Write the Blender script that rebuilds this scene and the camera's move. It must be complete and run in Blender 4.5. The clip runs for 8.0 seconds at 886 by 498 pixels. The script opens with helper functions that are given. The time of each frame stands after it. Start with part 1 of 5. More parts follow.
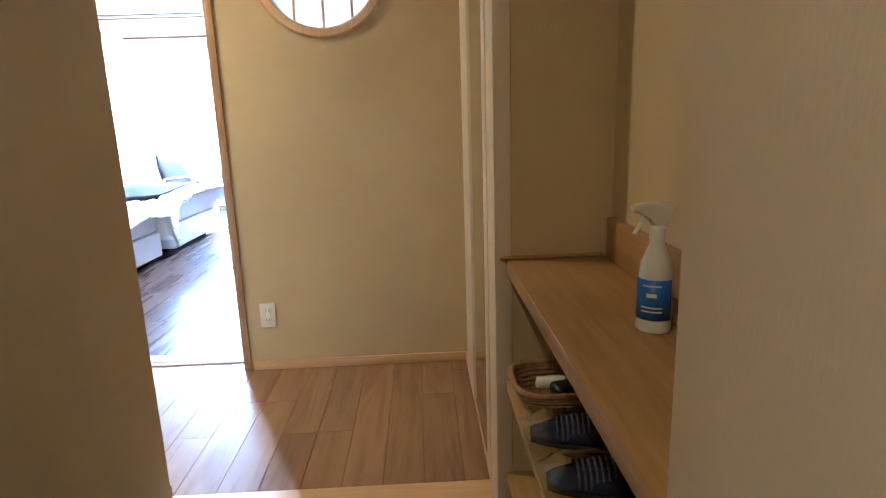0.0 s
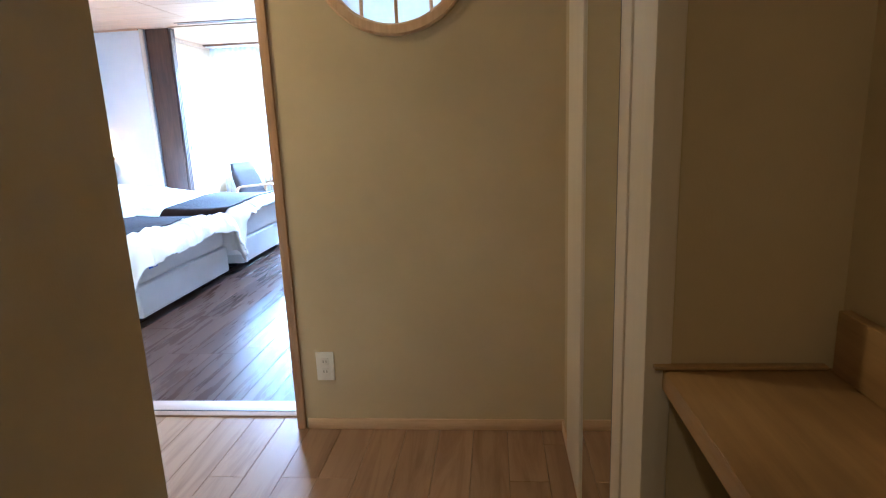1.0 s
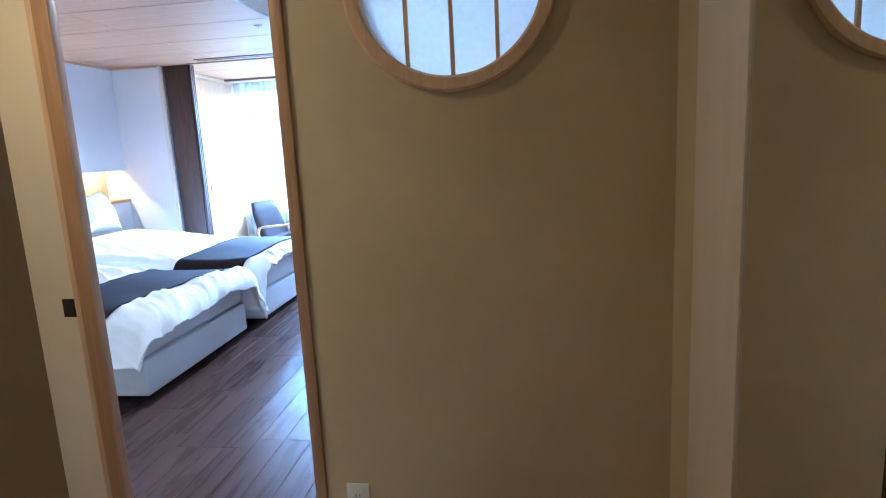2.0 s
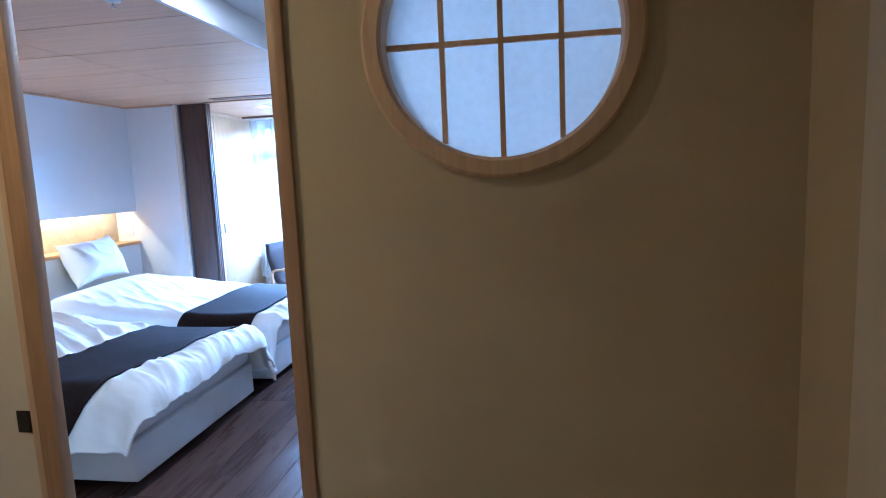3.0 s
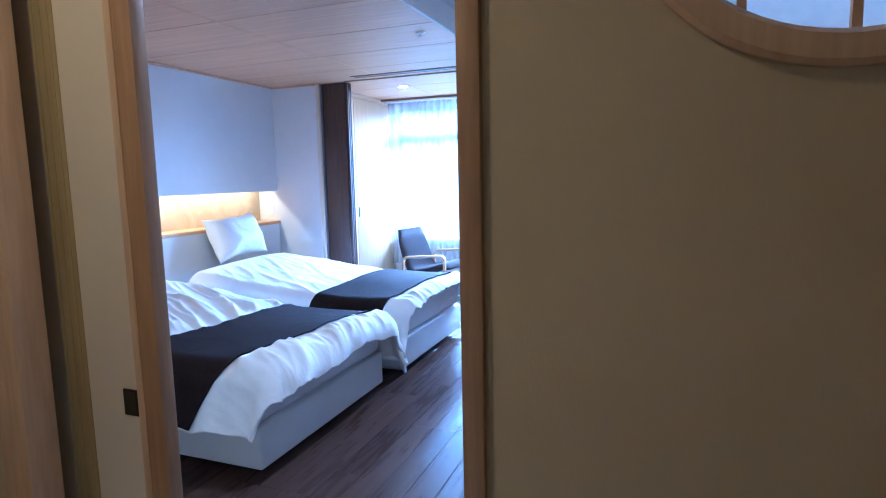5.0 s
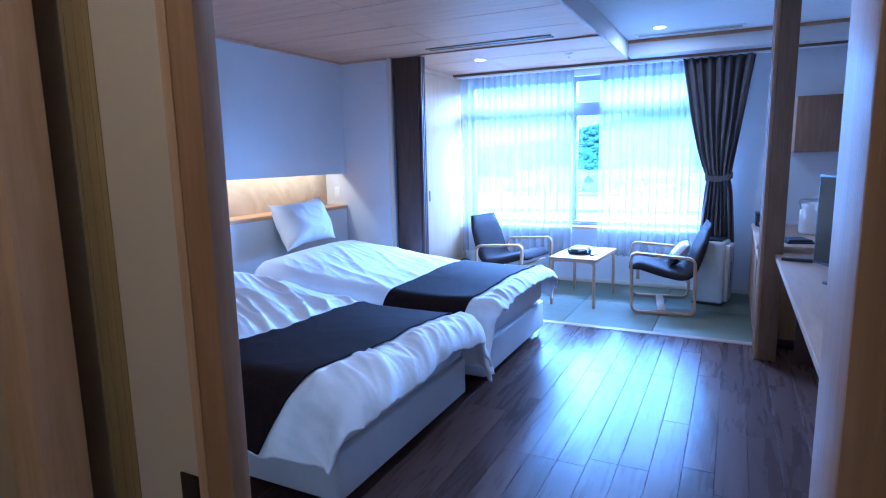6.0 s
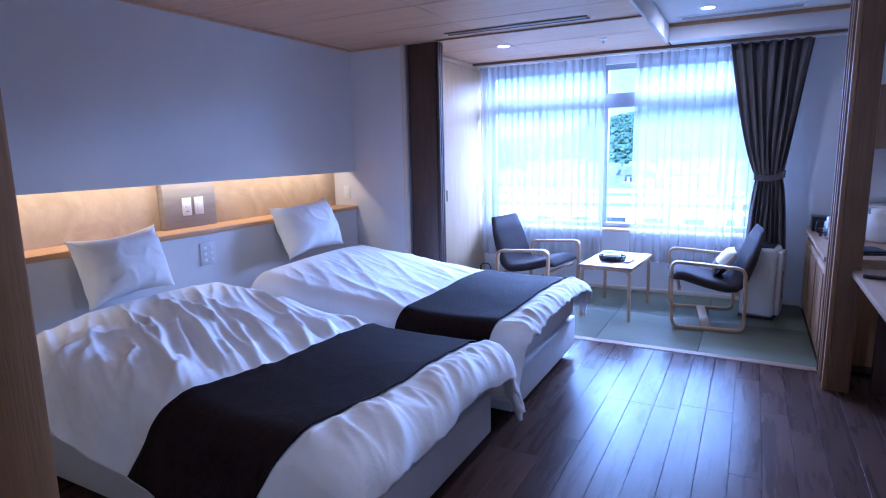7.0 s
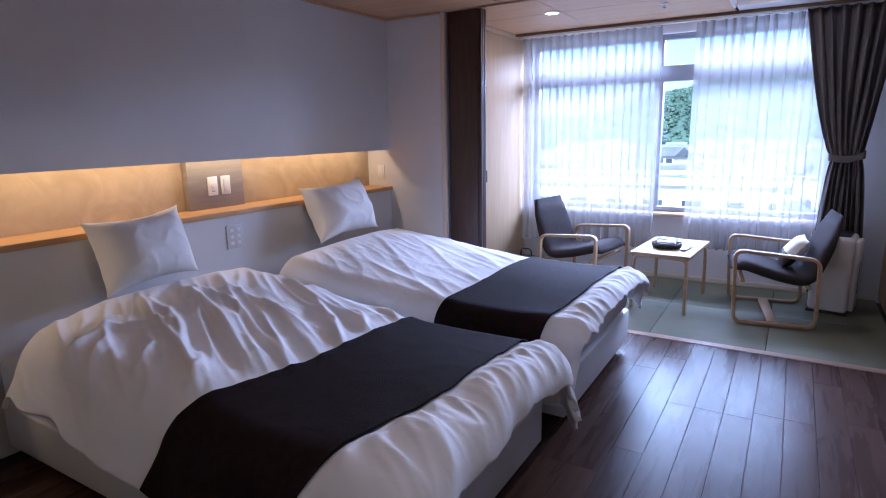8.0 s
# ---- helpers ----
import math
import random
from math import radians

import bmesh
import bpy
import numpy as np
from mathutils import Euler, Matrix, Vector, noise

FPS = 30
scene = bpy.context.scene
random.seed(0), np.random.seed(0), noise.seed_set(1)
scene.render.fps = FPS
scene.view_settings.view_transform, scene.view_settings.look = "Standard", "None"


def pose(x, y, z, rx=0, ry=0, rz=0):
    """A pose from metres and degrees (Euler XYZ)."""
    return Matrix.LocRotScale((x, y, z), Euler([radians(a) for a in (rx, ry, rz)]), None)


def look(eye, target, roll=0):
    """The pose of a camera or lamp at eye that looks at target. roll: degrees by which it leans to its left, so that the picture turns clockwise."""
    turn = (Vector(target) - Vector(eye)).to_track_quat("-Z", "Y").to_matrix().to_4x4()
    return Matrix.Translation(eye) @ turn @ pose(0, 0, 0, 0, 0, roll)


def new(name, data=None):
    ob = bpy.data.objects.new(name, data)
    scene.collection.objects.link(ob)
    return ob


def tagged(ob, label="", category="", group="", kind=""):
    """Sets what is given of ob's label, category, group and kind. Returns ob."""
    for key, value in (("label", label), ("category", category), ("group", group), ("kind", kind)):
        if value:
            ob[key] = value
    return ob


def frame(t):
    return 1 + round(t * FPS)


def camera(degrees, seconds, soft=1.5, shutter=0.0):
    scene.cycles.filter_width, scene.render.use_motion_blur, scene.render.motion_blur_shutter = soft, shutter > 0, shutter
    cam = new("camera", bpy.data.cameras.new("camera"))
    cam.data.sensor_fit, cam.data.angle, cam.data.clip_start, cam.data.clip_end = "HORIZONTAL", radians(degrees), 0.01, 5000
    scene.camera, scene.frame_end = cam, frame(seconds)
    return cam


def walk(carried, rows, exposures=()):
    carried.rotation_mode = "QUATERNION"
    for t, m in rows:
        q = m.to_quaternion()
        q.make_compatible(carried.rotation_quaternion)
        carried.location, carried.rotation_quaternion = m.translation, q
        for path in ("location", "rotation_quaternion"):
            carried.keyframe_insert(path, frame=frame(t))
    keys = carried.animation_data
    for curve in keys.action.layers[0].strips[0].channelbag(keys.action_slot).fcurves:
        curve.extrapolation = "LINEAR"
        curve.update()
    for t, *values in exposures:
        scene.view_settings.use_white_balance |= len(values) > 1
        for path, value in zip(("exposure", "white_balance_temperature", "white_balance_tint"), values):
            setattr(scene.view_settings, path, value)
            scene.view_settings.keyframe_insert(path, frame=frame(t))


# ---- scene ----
cam = camera(75.0, 8.0, soft=1.1)
PATH = [
    (0, (0.578, 0.264, 1.146), (0.645, 2.213, 0.706), -1.89),
    (0.5, (0.544, 0.54, 1.166), (0.484, 2.487, 0.713), -2.24),
    (1, (0.521, 0.785, 1.197), (0.337, 2.73, 0.77), -2.37),
    (1.5, (0.434, 1.039, 1.263), (0.205, 2.987, 0.87), -2.87),
    (3, (0.249, 1.667, 1.506), (-0.062, 3.627, 1.253), -2.48),
    (3.5, (0.224, 1.79, 1.528), (-0.121, 3.748, 1.312), -2.49),
    (4, (0.183, 1.85, 1.525), (-0.221, 3.799, 1.331), -2.32),
    (4.5, (0.103, 1.943, 1.445), (-0.447, 3.856, 1.247), -1.48),
    (5, (-0.014, 2.064, 1.38), (-0.732, 3.914, 1.133), -1.26),
    (6.5, (-0.541, 2.608, 1.445), (-1.456, 4.356, 1.115), -1.06),
    (7, (-0.643, 2.829, 1.457), (-1.572, 4.568, 1.117), -1.13),
    (7.5, (-0.739, 2.989, 1.442), (-1.691, 4.711, 1.086), -1.32),
    (8, (-0.859, 3.067, 1.433), (-1.873, 4.743, 1.029), -0.99),
]
EXPOSURES = [
    (0, 6.15, 3980, 8), (0.5, 5.85, 3990, 7), (1.0, 5.4, 3980, 7), (1.5, 5.1, 3880, 8), (3, 4.28, 3720, 10), (4.0, 4.05, 3680, 13), (4.5, 4.08, 3660, 13), (5.0, 4.05, 3600, 13),
    (6.3, 3.25, 3440, 22), (6.7, 3.1, 3640, 28), (7.2, 2.87, 4120, 30), (8, 2.57, 4720, 31),
]
walk(cam, [(t, look(eye, target, roll)) for t, eye, target, roll in PATH], EXPOSURES)

# ---- world and light ----
world = bpy.data.worlds.new("world")
scene.world = world
world.use_nodes = True
wn = world.node_tree
sky = wn.nodes.new("ShaderNodeTexSky")
sky.sky_type = "NISHITA"
sky.sun_disc = False
sky.sun_elevation = radians(48)
sky.sun_rotation = radians(170)
sky.air_density, sky.dust_density = 1.0, 2.0
wn.links.new(sky.outputs["Color"], wn.nodes["Background"].inputs["Color"])
wn.nodes["Background"].inputs["Strength"].default_value = 0.055

sun = new("sun", bpy.data.lights.new("sun", "SUN"))
sun.data.energy, sun.data.angle, sun.data.color = 3.0, radians(12), (1.0, 0.95, 0.88)
sun.matrix_world = look((1.16, -6.6, 7.4), (0, 0, 0))


def area(name, loc, target, sx, sy, watts, colour):
    ob = new(name, bpy.data.lights.new(name, "AREA"))
    ob.data.shape, ob.data.size, ob.data.size_y = "RECTANGLE", sx, sy
    ob.data.energy, ob.data.color = watts, colour
    ob.matrix_world = look(loc, target)
    return ob


WARM = (1.0, 0.59, 0.185)
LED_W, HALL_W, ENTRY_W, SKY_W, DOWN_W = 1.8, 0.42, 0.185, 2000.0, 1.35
led = area("niche_light", (-3.95, 5.06, 1.333), (-3.97, 5.06, 0.9), 0.02, 3.9, LED_W, (1.0, 0.68, 0.27))
led.matrix_world = pose(-3.935, 5.06, 1.333, 0, 12, 0)
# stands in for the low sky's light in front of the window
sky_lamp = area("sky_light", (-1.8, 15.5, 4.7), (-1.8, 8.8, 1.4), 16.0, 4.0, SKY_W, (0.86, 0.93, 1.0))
hall_lamp = area("hall_light", (-1.0, 2.25, 2.365), (-1.0, 2.25, 0), 0.10, 0.10, HALL_W, WARM)
entry_lamp = area("entry_light", (0.10, -0.1, 2.365), (0.10, -0.1, 0), 0.10, 0.10, ENTRY_W, WARM)

# ceiling downlights in the bedroom; the third is unseen, added for the near bed
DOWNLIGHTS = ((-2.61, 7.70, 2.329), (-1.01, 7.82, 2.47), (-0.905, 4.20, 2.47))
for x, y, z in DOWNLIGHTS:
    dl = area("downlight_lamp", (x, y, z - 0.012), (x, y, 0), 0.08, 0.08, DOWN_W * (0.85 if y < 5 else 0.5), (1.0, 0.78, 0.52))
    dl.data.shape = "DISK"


# ---- materials ----
def mat(name, base, base2=None, rough=0.5, metal=0.0, scale=6.0, stretch=(1, 1, 1), bump=0.0, bscale=150.0, bstretch=(1, 1, 1),
        rnd=0.0, detail=5.0, lo=0.35, hi=0.65, coat=0.0, spec=0.5, sheen=0.0, warp=0.0):
    m = bpy.data.materials.new(name)
    m.use_nodes = True
    nt = m.node_tree
    p = nt.nodes["Principled BSDF"]
    p.inputs["Roughness"].default_value, p.inputs["Metallic"].default_value = rough, metal
    p.inputs["Coat Weight"].default_value = coat
    p.inputs["Coat Roughness"].default_value = 0.12
    p.inputs["Specular IOR Level"].default_value = spec
    p.inputs["Sheen Weight"].default_value = sheen
    base2 = base2 or tuple(c * 0.86 for c in base)
    tc = nt.nodes.new("ShaderNodeTexCoord")
    mp = nt.nodes.new("ShaderNodeMapping")
    mp.inputs["Scale"].default_value = stretch
    nt.links.new(tc.outputs["Object"], mp.inputs["Vector"])
    info = nt.nodes.new("ShaderNodeObjectInfo")
    if rnd:
        sh = nt.nodes.new("ShaderNodeMath")
        sh.operation, sh.inputs[1].default_value = "MULTIPLY", 40.0
        nt.links.new(info.outputs["Random"], sh.inputs[0])
        cb = nt.nodes.new("ShaderNodeCombineXYZ")
        for k in range(3):
            nt.links.new(sh.outputs[0], cb.inputs[k])
        nt.links.new(cb.outputs[0], mp.inputs["Location"])
    nz = nt.nodes.new("ShaderNodeTexNoise")
    nz.inputs["Scale"].default_value, nz.inputs["Detail"].default_value, nz.inputs["Roughness"].default_value = scale, detail, 0.6
    nz.inputs["Distortion"].default_value = warp
    nt.links.new(mp.outputs[0], nz.inputs["Vector"])
    rp = nt.nodes.new("ShaderNodeValToRGB")
    rp.color_ramp.elements[0].position, rp.color_ramp.elements[0].color = lo, (*base2, 1)
    rp.color_ramp.elements[1].position, rp.color_ramp.elements[1].color = hi, (*base, 1)
    nt.links.new(nz.outputs["Fac"], rp.inputs["Fac"])
    out = rp.outputs["Color"]
    if rnd:
        hs = nt.nodes.new("ShaderNodeHueSaturation")
        mr = nt.nodes.new("ShaderNodeMapRange")
        mr.inputs["To Min"].default_value, mr.inputs["To Max"].default_value = 1 - rnd, 1 + rnd
        nt.links.new(info.outputs["Random"], mr.inputs["Value"])
        nt.links.new(mr.outputs[0], hs.inputs["Value"])
        nt.links.new(out, hs.inputs["Color"])
        out = hs.outputs["Color"]
    nt.links.new(out, p.inputs["Base Color"])
    vr = nt.nodes.new("ShaderNodeMapRange")
    vr.inputs["To Min"].default_value, vr.inputs["To Max"].default_value = max(0.02, rough - 0.06), min(1.0, rough + 0.06)
    nt.links.new(nz.outputs["Fac"], vr.inputs["Value"])
    nt.links.new(vr.outputs[0], p.inputs["Roughness"])
    if bump:
        mb = nt.nodes.new("ShaderNodeMapping")
        mb.inputs["Scale"].default_value = bstretch
        nt.links.new(tc.outputs["Object"], mb.inputs["Vector"])
        n2 = nt.nodes.new("ShaderNodeTexNoise")
        n2.inputs["Scale"].default_value, n2.inputs["Detail"].default_value = bscale, 4.0
        nt.links.new(mb.outputs[0], n2.inputs["Vector"])
        bp = nt.nodes.new("ShaderNodeBump")
        bp.inputs["Strength"].default_value, bp.inputs["Distance"].default_value = bump, 0.004
        nt.links.new(n2.outputs["Fac"], bp.inputs["Height"])
        nt.links.new(bp.outputs["Normal"], p.inputs["Normal"])
    return m


def sheet(name, colour, clear, through_light, grain=9.0, vary=0.9):
    """A thin cloth or paper: part clear, part diffuse on both sides."""
    m = bpy.data.materials.new(name)
    m.use_nodes = True
    nt = m.node_tree
    nt.nodes.remove(nt.nodes["Principled BSDF"])
    d, tl, tr = (nt.nodes.new("ShaderNodeBsdf" + k) for k in ("Diffuse", "Translucent", "Transparent"))
    tc, nz, rp = nt.nodes.new("ShaderNodeTexCoord"), nt.nodes.new("ShaderNodeTexNoise"), nt.nodes.new("ShaderNodeValToRGB")
    nz.inputs["Scale"].default_value, nz.inputs["Detail"].default_value = grain, 5.0
    rp.color_ramp.elements[0].position, rp.color_ramp.elements[0].color = 0.3, (*[c * vary for c in colour], 1)
    rp.color_ramp.elements[1].position, rp.color_ramp.elements[1].color = 0.7, (*colour, 1)
    nt.links.new(tc.outputs["Object"], nz.inputs["Vector"])
    nt.links.new(nz.outputs["Fac"], rp.inputs["Fac"])
    for s in (d, tl):
        nt.links.new(rp.outputs["Color"], s.inputs["Color"])
    a, b = nt.nodes.new("ShaderNodeMixShader"), nt.nodes.new("ShaderNodeMixShader")
    a.inputs["Fac"].default_value, b.inputs["Fac"].default_value = through_light, clear
    nt.links.new(d.outputs[0], a.inputs[1])
    nt.links.new(tl.outputs[0], a.inputs[2])
    nt.links.new(a.outputs[0], b.inputs[1])
    nt.links.new(tr.outputs[0], b.inputs[2])
    nt.links.new(b.outputs[0], nt.nodes["Material Output"].inputs["Surface"])
    return m


def glow(name, colour, strength):
    m = bpy.data.materials.new(name)
    m.use_nodes = True
    p = m.node_tree.nodes["Principled BSDF"]
    p.inputs["Base Color"].default_value = (*colour, 1)
    p.inputs["Emission Color"].default_value = (*colour, 1)
    p.inputs["Emission Strength"].default_value = strength
    return m


def clear_glass(name):
    m = bpy.data.materials.new(name)
    m.use_nodes = True
    nt = m.node_tree
    nt.nodes.remove(nt.nodes["Principled BSDF"])
    g, tr, mx, fr = (nt.nodes.new(k) for k in ("ShaderNodeBsdfGlossy", "ShaderNodeBsdfTransparent", "ShaderNodeMixShader", "ShaderNodeFresnel"))
    g.inputs["Roughness"].default_value = 0.02
    tr.inputs["Color"].default_value = (0.92, 0.97, 0.96, 1)
    nt.links.new(fr.outputs[0], mx.inputs[0])
    nt.links.new(tr.outputs[0], mx.inputs[1])
    nt.links.new(g.outputs[0], mx.inputs[2])
    nt.links.new(mx.outputs[0], nt.nodes["Material Output"].inputs["Surface"])
    return m


M_HALLWALL = mat("beige_wallpaper", (0.57, 0.47, 0.285), (0.52, 0.425, 0.25), rough=0.85, scale=2.2, bump=0.14, bscale=240, bstretch=(1, 1, 0.35))
M_WALL = mat("white_wallpaper", (0.71, 0.70, 0.69), (0.67, 0.66, 0.65), rough=0.85, scale=2.0, bump=0.3, bscale=260)
M_CREAM = mat("cream_laminate", (0.74, 0.66, 0.52), (0.70, 0.62, 0.48), rough=0.5, scale=3.0, stretch=(1, 1, 0.2), bump=0.08, bscale=180)
M_CLOSET = mat("closet_veneer", (0.58, 0.43, 0.26), (0.52, 0.38, 0.22), rough=0.6, scale=6, stretch=(4, 4, 0.4), bump=0.05, bscale=120, spec=0.2)
M_TRIM = mat("light_wood_trim", (0.66, 0.47, 0.27), (0.56, 0.38, 0.21), rough=0.45, scale=9, stretch=(6, 6, 0.5), bump=0.12, bscale=90, bstretch=(5, 5, 0.3))
M_LEDGE = mat("orange_wood_ledge", (0.60, 0.35, 0.13), (0.50, 0.28, 0.10), rough=0.45, scale=9, stretch=(6, 0.5, 6), bump=0.1, bscale=90, bstretch=(5, 0.3, 5))
M_TRIM_H = mat("light_wood_board", (0.66, 0.47, 0.27), (0.56, 0.38, 0.21), rough=0.45, scale=9, stretch=(0.5, 6, 6), bump=0.12, bscale=90, bstretch=(0.3, 5, 5))
M_OLIVE = mat("dull_gold_wood", (0.40, 0.32, 0.13), (0.34, 0.26, 0.10), rough=0.5, scale=8, stretch=(6, 6, 0.4), bump=0.08, bscale=90)
M_PALE = mat("pale_painted_wood", (0.70, 0.62, 0.50), (0.66, 0.58, 0.46), rough=0.5, scale=5, stretch=(4, 4, 0.4), bump=0.08, bscale=120)
M_OAK = mat("oak_jamb", (0.42, 0.26, 0.12), (0.33, 0.20, 0.09), rough=0.45, scale=10, stretch=(6, 6, 0.4), bump=0.15, bscale=80, bstretch=(6, 6, 0.3))
M_POST = mat("brown_post", (0.21, 0.125, 0.065), (0.16, 0.09, 0.045), rough=0.5, scale=10, stretch=(6, 6, 0.4), bump=0.15, bscale=80, bstretch=(6, 6, 0.3))
M_COUNTER = mat("oak_counter", (0.42, 0.265, 0.088), (0.32, 0.195, 0.062), rough=0.42, scale=9, stretch=(6, 0.45, 6), bump=0.15, bscale=70, bstretch=(6, 0.3, 6))
M_DARKWOOD = mat("dark_walnut", (0.085, 0.05, 0.035), (0.055, 0.032, 0.022), rough=0.5, scale=12, stretch=(6, 6, 0.3), bump=0.15, bscale=90, bstretch=(6, 6, 0.3))
# one plank floor in two tones: the hall's brighter light is in the colour
M_PLANK = mat("walnut_plank", (0.088, 0.052, 0.036), (0.056, 0.033, 0.024), rough=0.28, scale=3.4, stretch=(5.5, 0.55, 1), rnd=0.20, bump=0.08, bscale=60, bstretch=(6, 0.3, 1), lo=0.30, hi=0.68, warp=0.4, spec=0.05)
M_HALLPLANK = mat("hall_lit_walnut_plank", (0.305, 0.200, 0.118), (0.220, 0.135, 0.079), rough=0.3, scale=3.0, stretch=(5.0, 0.5, 1), rnd=0.09, bump=0.08, bscale=60, bstretch=(6, 0.3, 1), lo=0.34, hi=0.58, warp=0.8, spec=0.10)
M_JOINT = mat("dark_joint", (0.03, 0.02, 0.016), rough=0.8)
M_SILL = mat("pale_sill", (0.40, 0.29, 0.21), (0.34, 0.245, 0.175), rough=0.45, scale=8, stretch=(0.5, 5, 5), spec=0.15)
M_TATAMI = mat("tatami_green", (0.19, 0.20, 0.13), (0.15, 0.165, 0.105), rough=0.7, scale=5, stretch=(1, 12, 1), bump=0.35, bscale=420, bstretch=(0.12, 1, 1), rnd=0.05)
M_CEIL = mat("cedar_ceiling", (0.62, 0.385, 0.21), (0.53, 0.32, 0.172), rough=0.5, scale=5, stretch=(0.4, 7, 1), bump=0.06, bscale=60, bstretch=(0.3, 6, 1))
M_TRAY = mat("white_ceiling", (0.74, 0.74, 0.73), (0.70, 0.70, 0.69), rough=0.9, scale=3, bump=0.2, bscale=300)
M_STONE = mat("entry_tile", (0.20, 0.19, 0.18), (0.14, 0.135, 0.13), rough=0.5, scale=18, bump=0.2)
M_PLASTIC = mat("white_plastic", (0.80, 0.79, 0.76), (0.77, 0.76, 0.73), rough=0.3, scale=20)
M_GREYPLASTIC = mat("grey_plastic", (0.40, 0.40, 0.39), rough=0.35, scale=20)
M_BLACK = mat("black_plastic", (0.018, 0.018, 0.02), (0.012, 0.012, 0.013), rough=0.3, scale=30)
M_SCREEN = mat("dark_screen", (0.008, 0.008, 0.01), rough=0.06, scale=20)
M_METAL = mat("brushed_metal", (0.62, 0.62, 0.62), rough=0.25, metal=1.0, scale=30)
M_BRONZE = mat("dark_bronze", (0.05, 0.04, 0.035), rough=0.4, metal=0.7, scale=30)
M_LINEN = mat("white_cotton", (0.86, 0.86, 0.85), (0.84, 0.84, 0.83), rough=0.9, scale=4, bump=0.8, bscale=20, sheen=0.15)
M_SHEETS = mat("bed_sheet", (0.72, 0.72, 0.73), (0.68, 0.68, 0.69), rough=0.9, scale=5, bump=0.25, bscale=400)
M_BOX = mat("white_bed_base", (0.68, 0.67, 0.66), (0.64, 0.63, 0.62), rough=0.6, scale=5, bump=0.2, bscale=350)
M_RUNNER = mat("dark_brown_runner", (0.021, 0.012, 0.011), (0.012, 0.007, 0.006), rough=0.8, scale=45, bump=0.8, bscale=170, bstretch=(1, 1.6, 1), spec=0.12)
M_CUSHION = mat("grey_fabric", (0.048, 0.039, 0.038), (0.034, 0.028, 0.027), rough=0.9, scale=60, bump=0.5, bscale=380, spec=0.12)
M_BENT = mat("bent_birch", (0.50, 0.34, 0.18), (0.42, 0.27, 0.14), rough=0.4, scale=9, stretch=(3, 3, 3), bump=0.08, bscale=90)
M_DRAPE = mat("grey_brown_drape", (0.125, 0.108, 0.102), (0.095, 0.082, 0.078), rough=0.9, scale=30, stretch=(1, 1, 0.3), bump=0.4, bscale=420, sheen=0.08)
M_NICHE = mat("niche_plaster", (0.50, 0.385, 0.235), (0.41, 0.31, 0.185), rough=0.7, scale=5, bump=0.25, bscale=60, warp=1.2)
M_PANELGREY = mat("pale_grey_plastic", (0.62, 0.62, 0.62), (0.58, 0.58, 0.58), rough=0.35, scale=20)
M_GREYPANEL = mat("grey_veneer", (0.30, 0.265, 0.23), (0.25, 0.22, 0.19), rough=0.6, scale=8, stretch=(1, 0.5, 5))
M_CABDOOR = mat("louvre_wood", (0.40, 0.25, 0.13), (0.31, 0.19, 0.095), rough=0.5, scale=9, stretch=(5, 5, 0.4), bump=0.12)
M_DESK = mat("desk_wood", (0.42, 0.29, 0.18), (0.34, 0.23, 0.14), rough=0.38, scale=7, stretch=(5, 0.5, 5), bump=0.06, bscale=70)
M_WICKER = mat("wicker", (0.40, 0.25, 0.12), (0.24, 0.14, 0.06), rough=0.6, scale=70, bump=0.5, bscale=160)
M_NAVY = mat("navy_felt", (0.03, 0.04, 0.13), (0.02, 0.028, 0.09), rough=0.85, scale=40, bump=0.5, bscale=300)
M_PRINT = mat("faded_print", (0.20, 0.22, 0.32), (0.09, 0.10, 0.17), rough=0.8, scale=120)
M_DARKCLOTH = mat("black_mesh_cloth", (0.012, 0.012, 0.016), (0.03, 0.032, 0.04), rough=0.7, scale=60, bump=0.4, bscale=300)
M_BLUE = mat("blue_label", (0.03, 0.15, 0.80), (0.028, 0.135, 0.74), rough=0.4, scale=20)
M_PAPER = mat("white_paper", (0.78, 0.78, 0.76), rough=0.8, scale=12)
M_BOTTLE = mat("milky_plastic", (0.72, 0.73, 0.76), (0.69, 0.70, 0.73), rough=0.35, scale=10)
M_REDBROWN = mat("redbrown_lacquer", (0.15, 0.05, 0.025), (0.11, 0.038, 0.02), rough=0.35, scale=20)
M_MIRROR = mat("mirror_silver", (0.82, 0.84, 0.80), (0.82, 0.84, 0.80), rough=0.0, metal=1.0)
M_MIRROR.node_tree.links.remove(M_MIRROR.node_tree.nodes["Principled BSDF"].inputs["Roughness"].links[0])
M_MIRROR.node_tree.nodes["Principled BSDF"].inputs["Roughness"].default_value = 0.01
M_SHEER = sheet("sheer_curtain", (0.70, 0.71, 0.73), 0.52, 0.15)
M_SHOJI = sheet("shoji_paper", (0.80, 0.88, 0.96), 0.0, 0.86, 60.0, 0.93)
M_FILM = clear_glass("clear_film")
M_GLASS = clear_glass("window_glass")
M_LAMP = glow("lamp_diffuser", (1.0, 0.93, 0.82), 12.0)
M_ALU = mat("grey_aluminium", (0.30, 0.30, 0.31), (0.27, 0.27, 0.28), rough=0.4, metal=0.5, scale=20)
M_GRASS = mat("valley_ground", (0.20, 0.22, 0.14), (0.13, 0.16, 0.07), rough=0.95, scale=0.05)
M_LEAF = mat("forest_leaf", (0.070, 0.120, 0.068), (0.030, 0.062, 0.040), rough=0.8, scale=0.11, lo=0.3, hi=0.7)
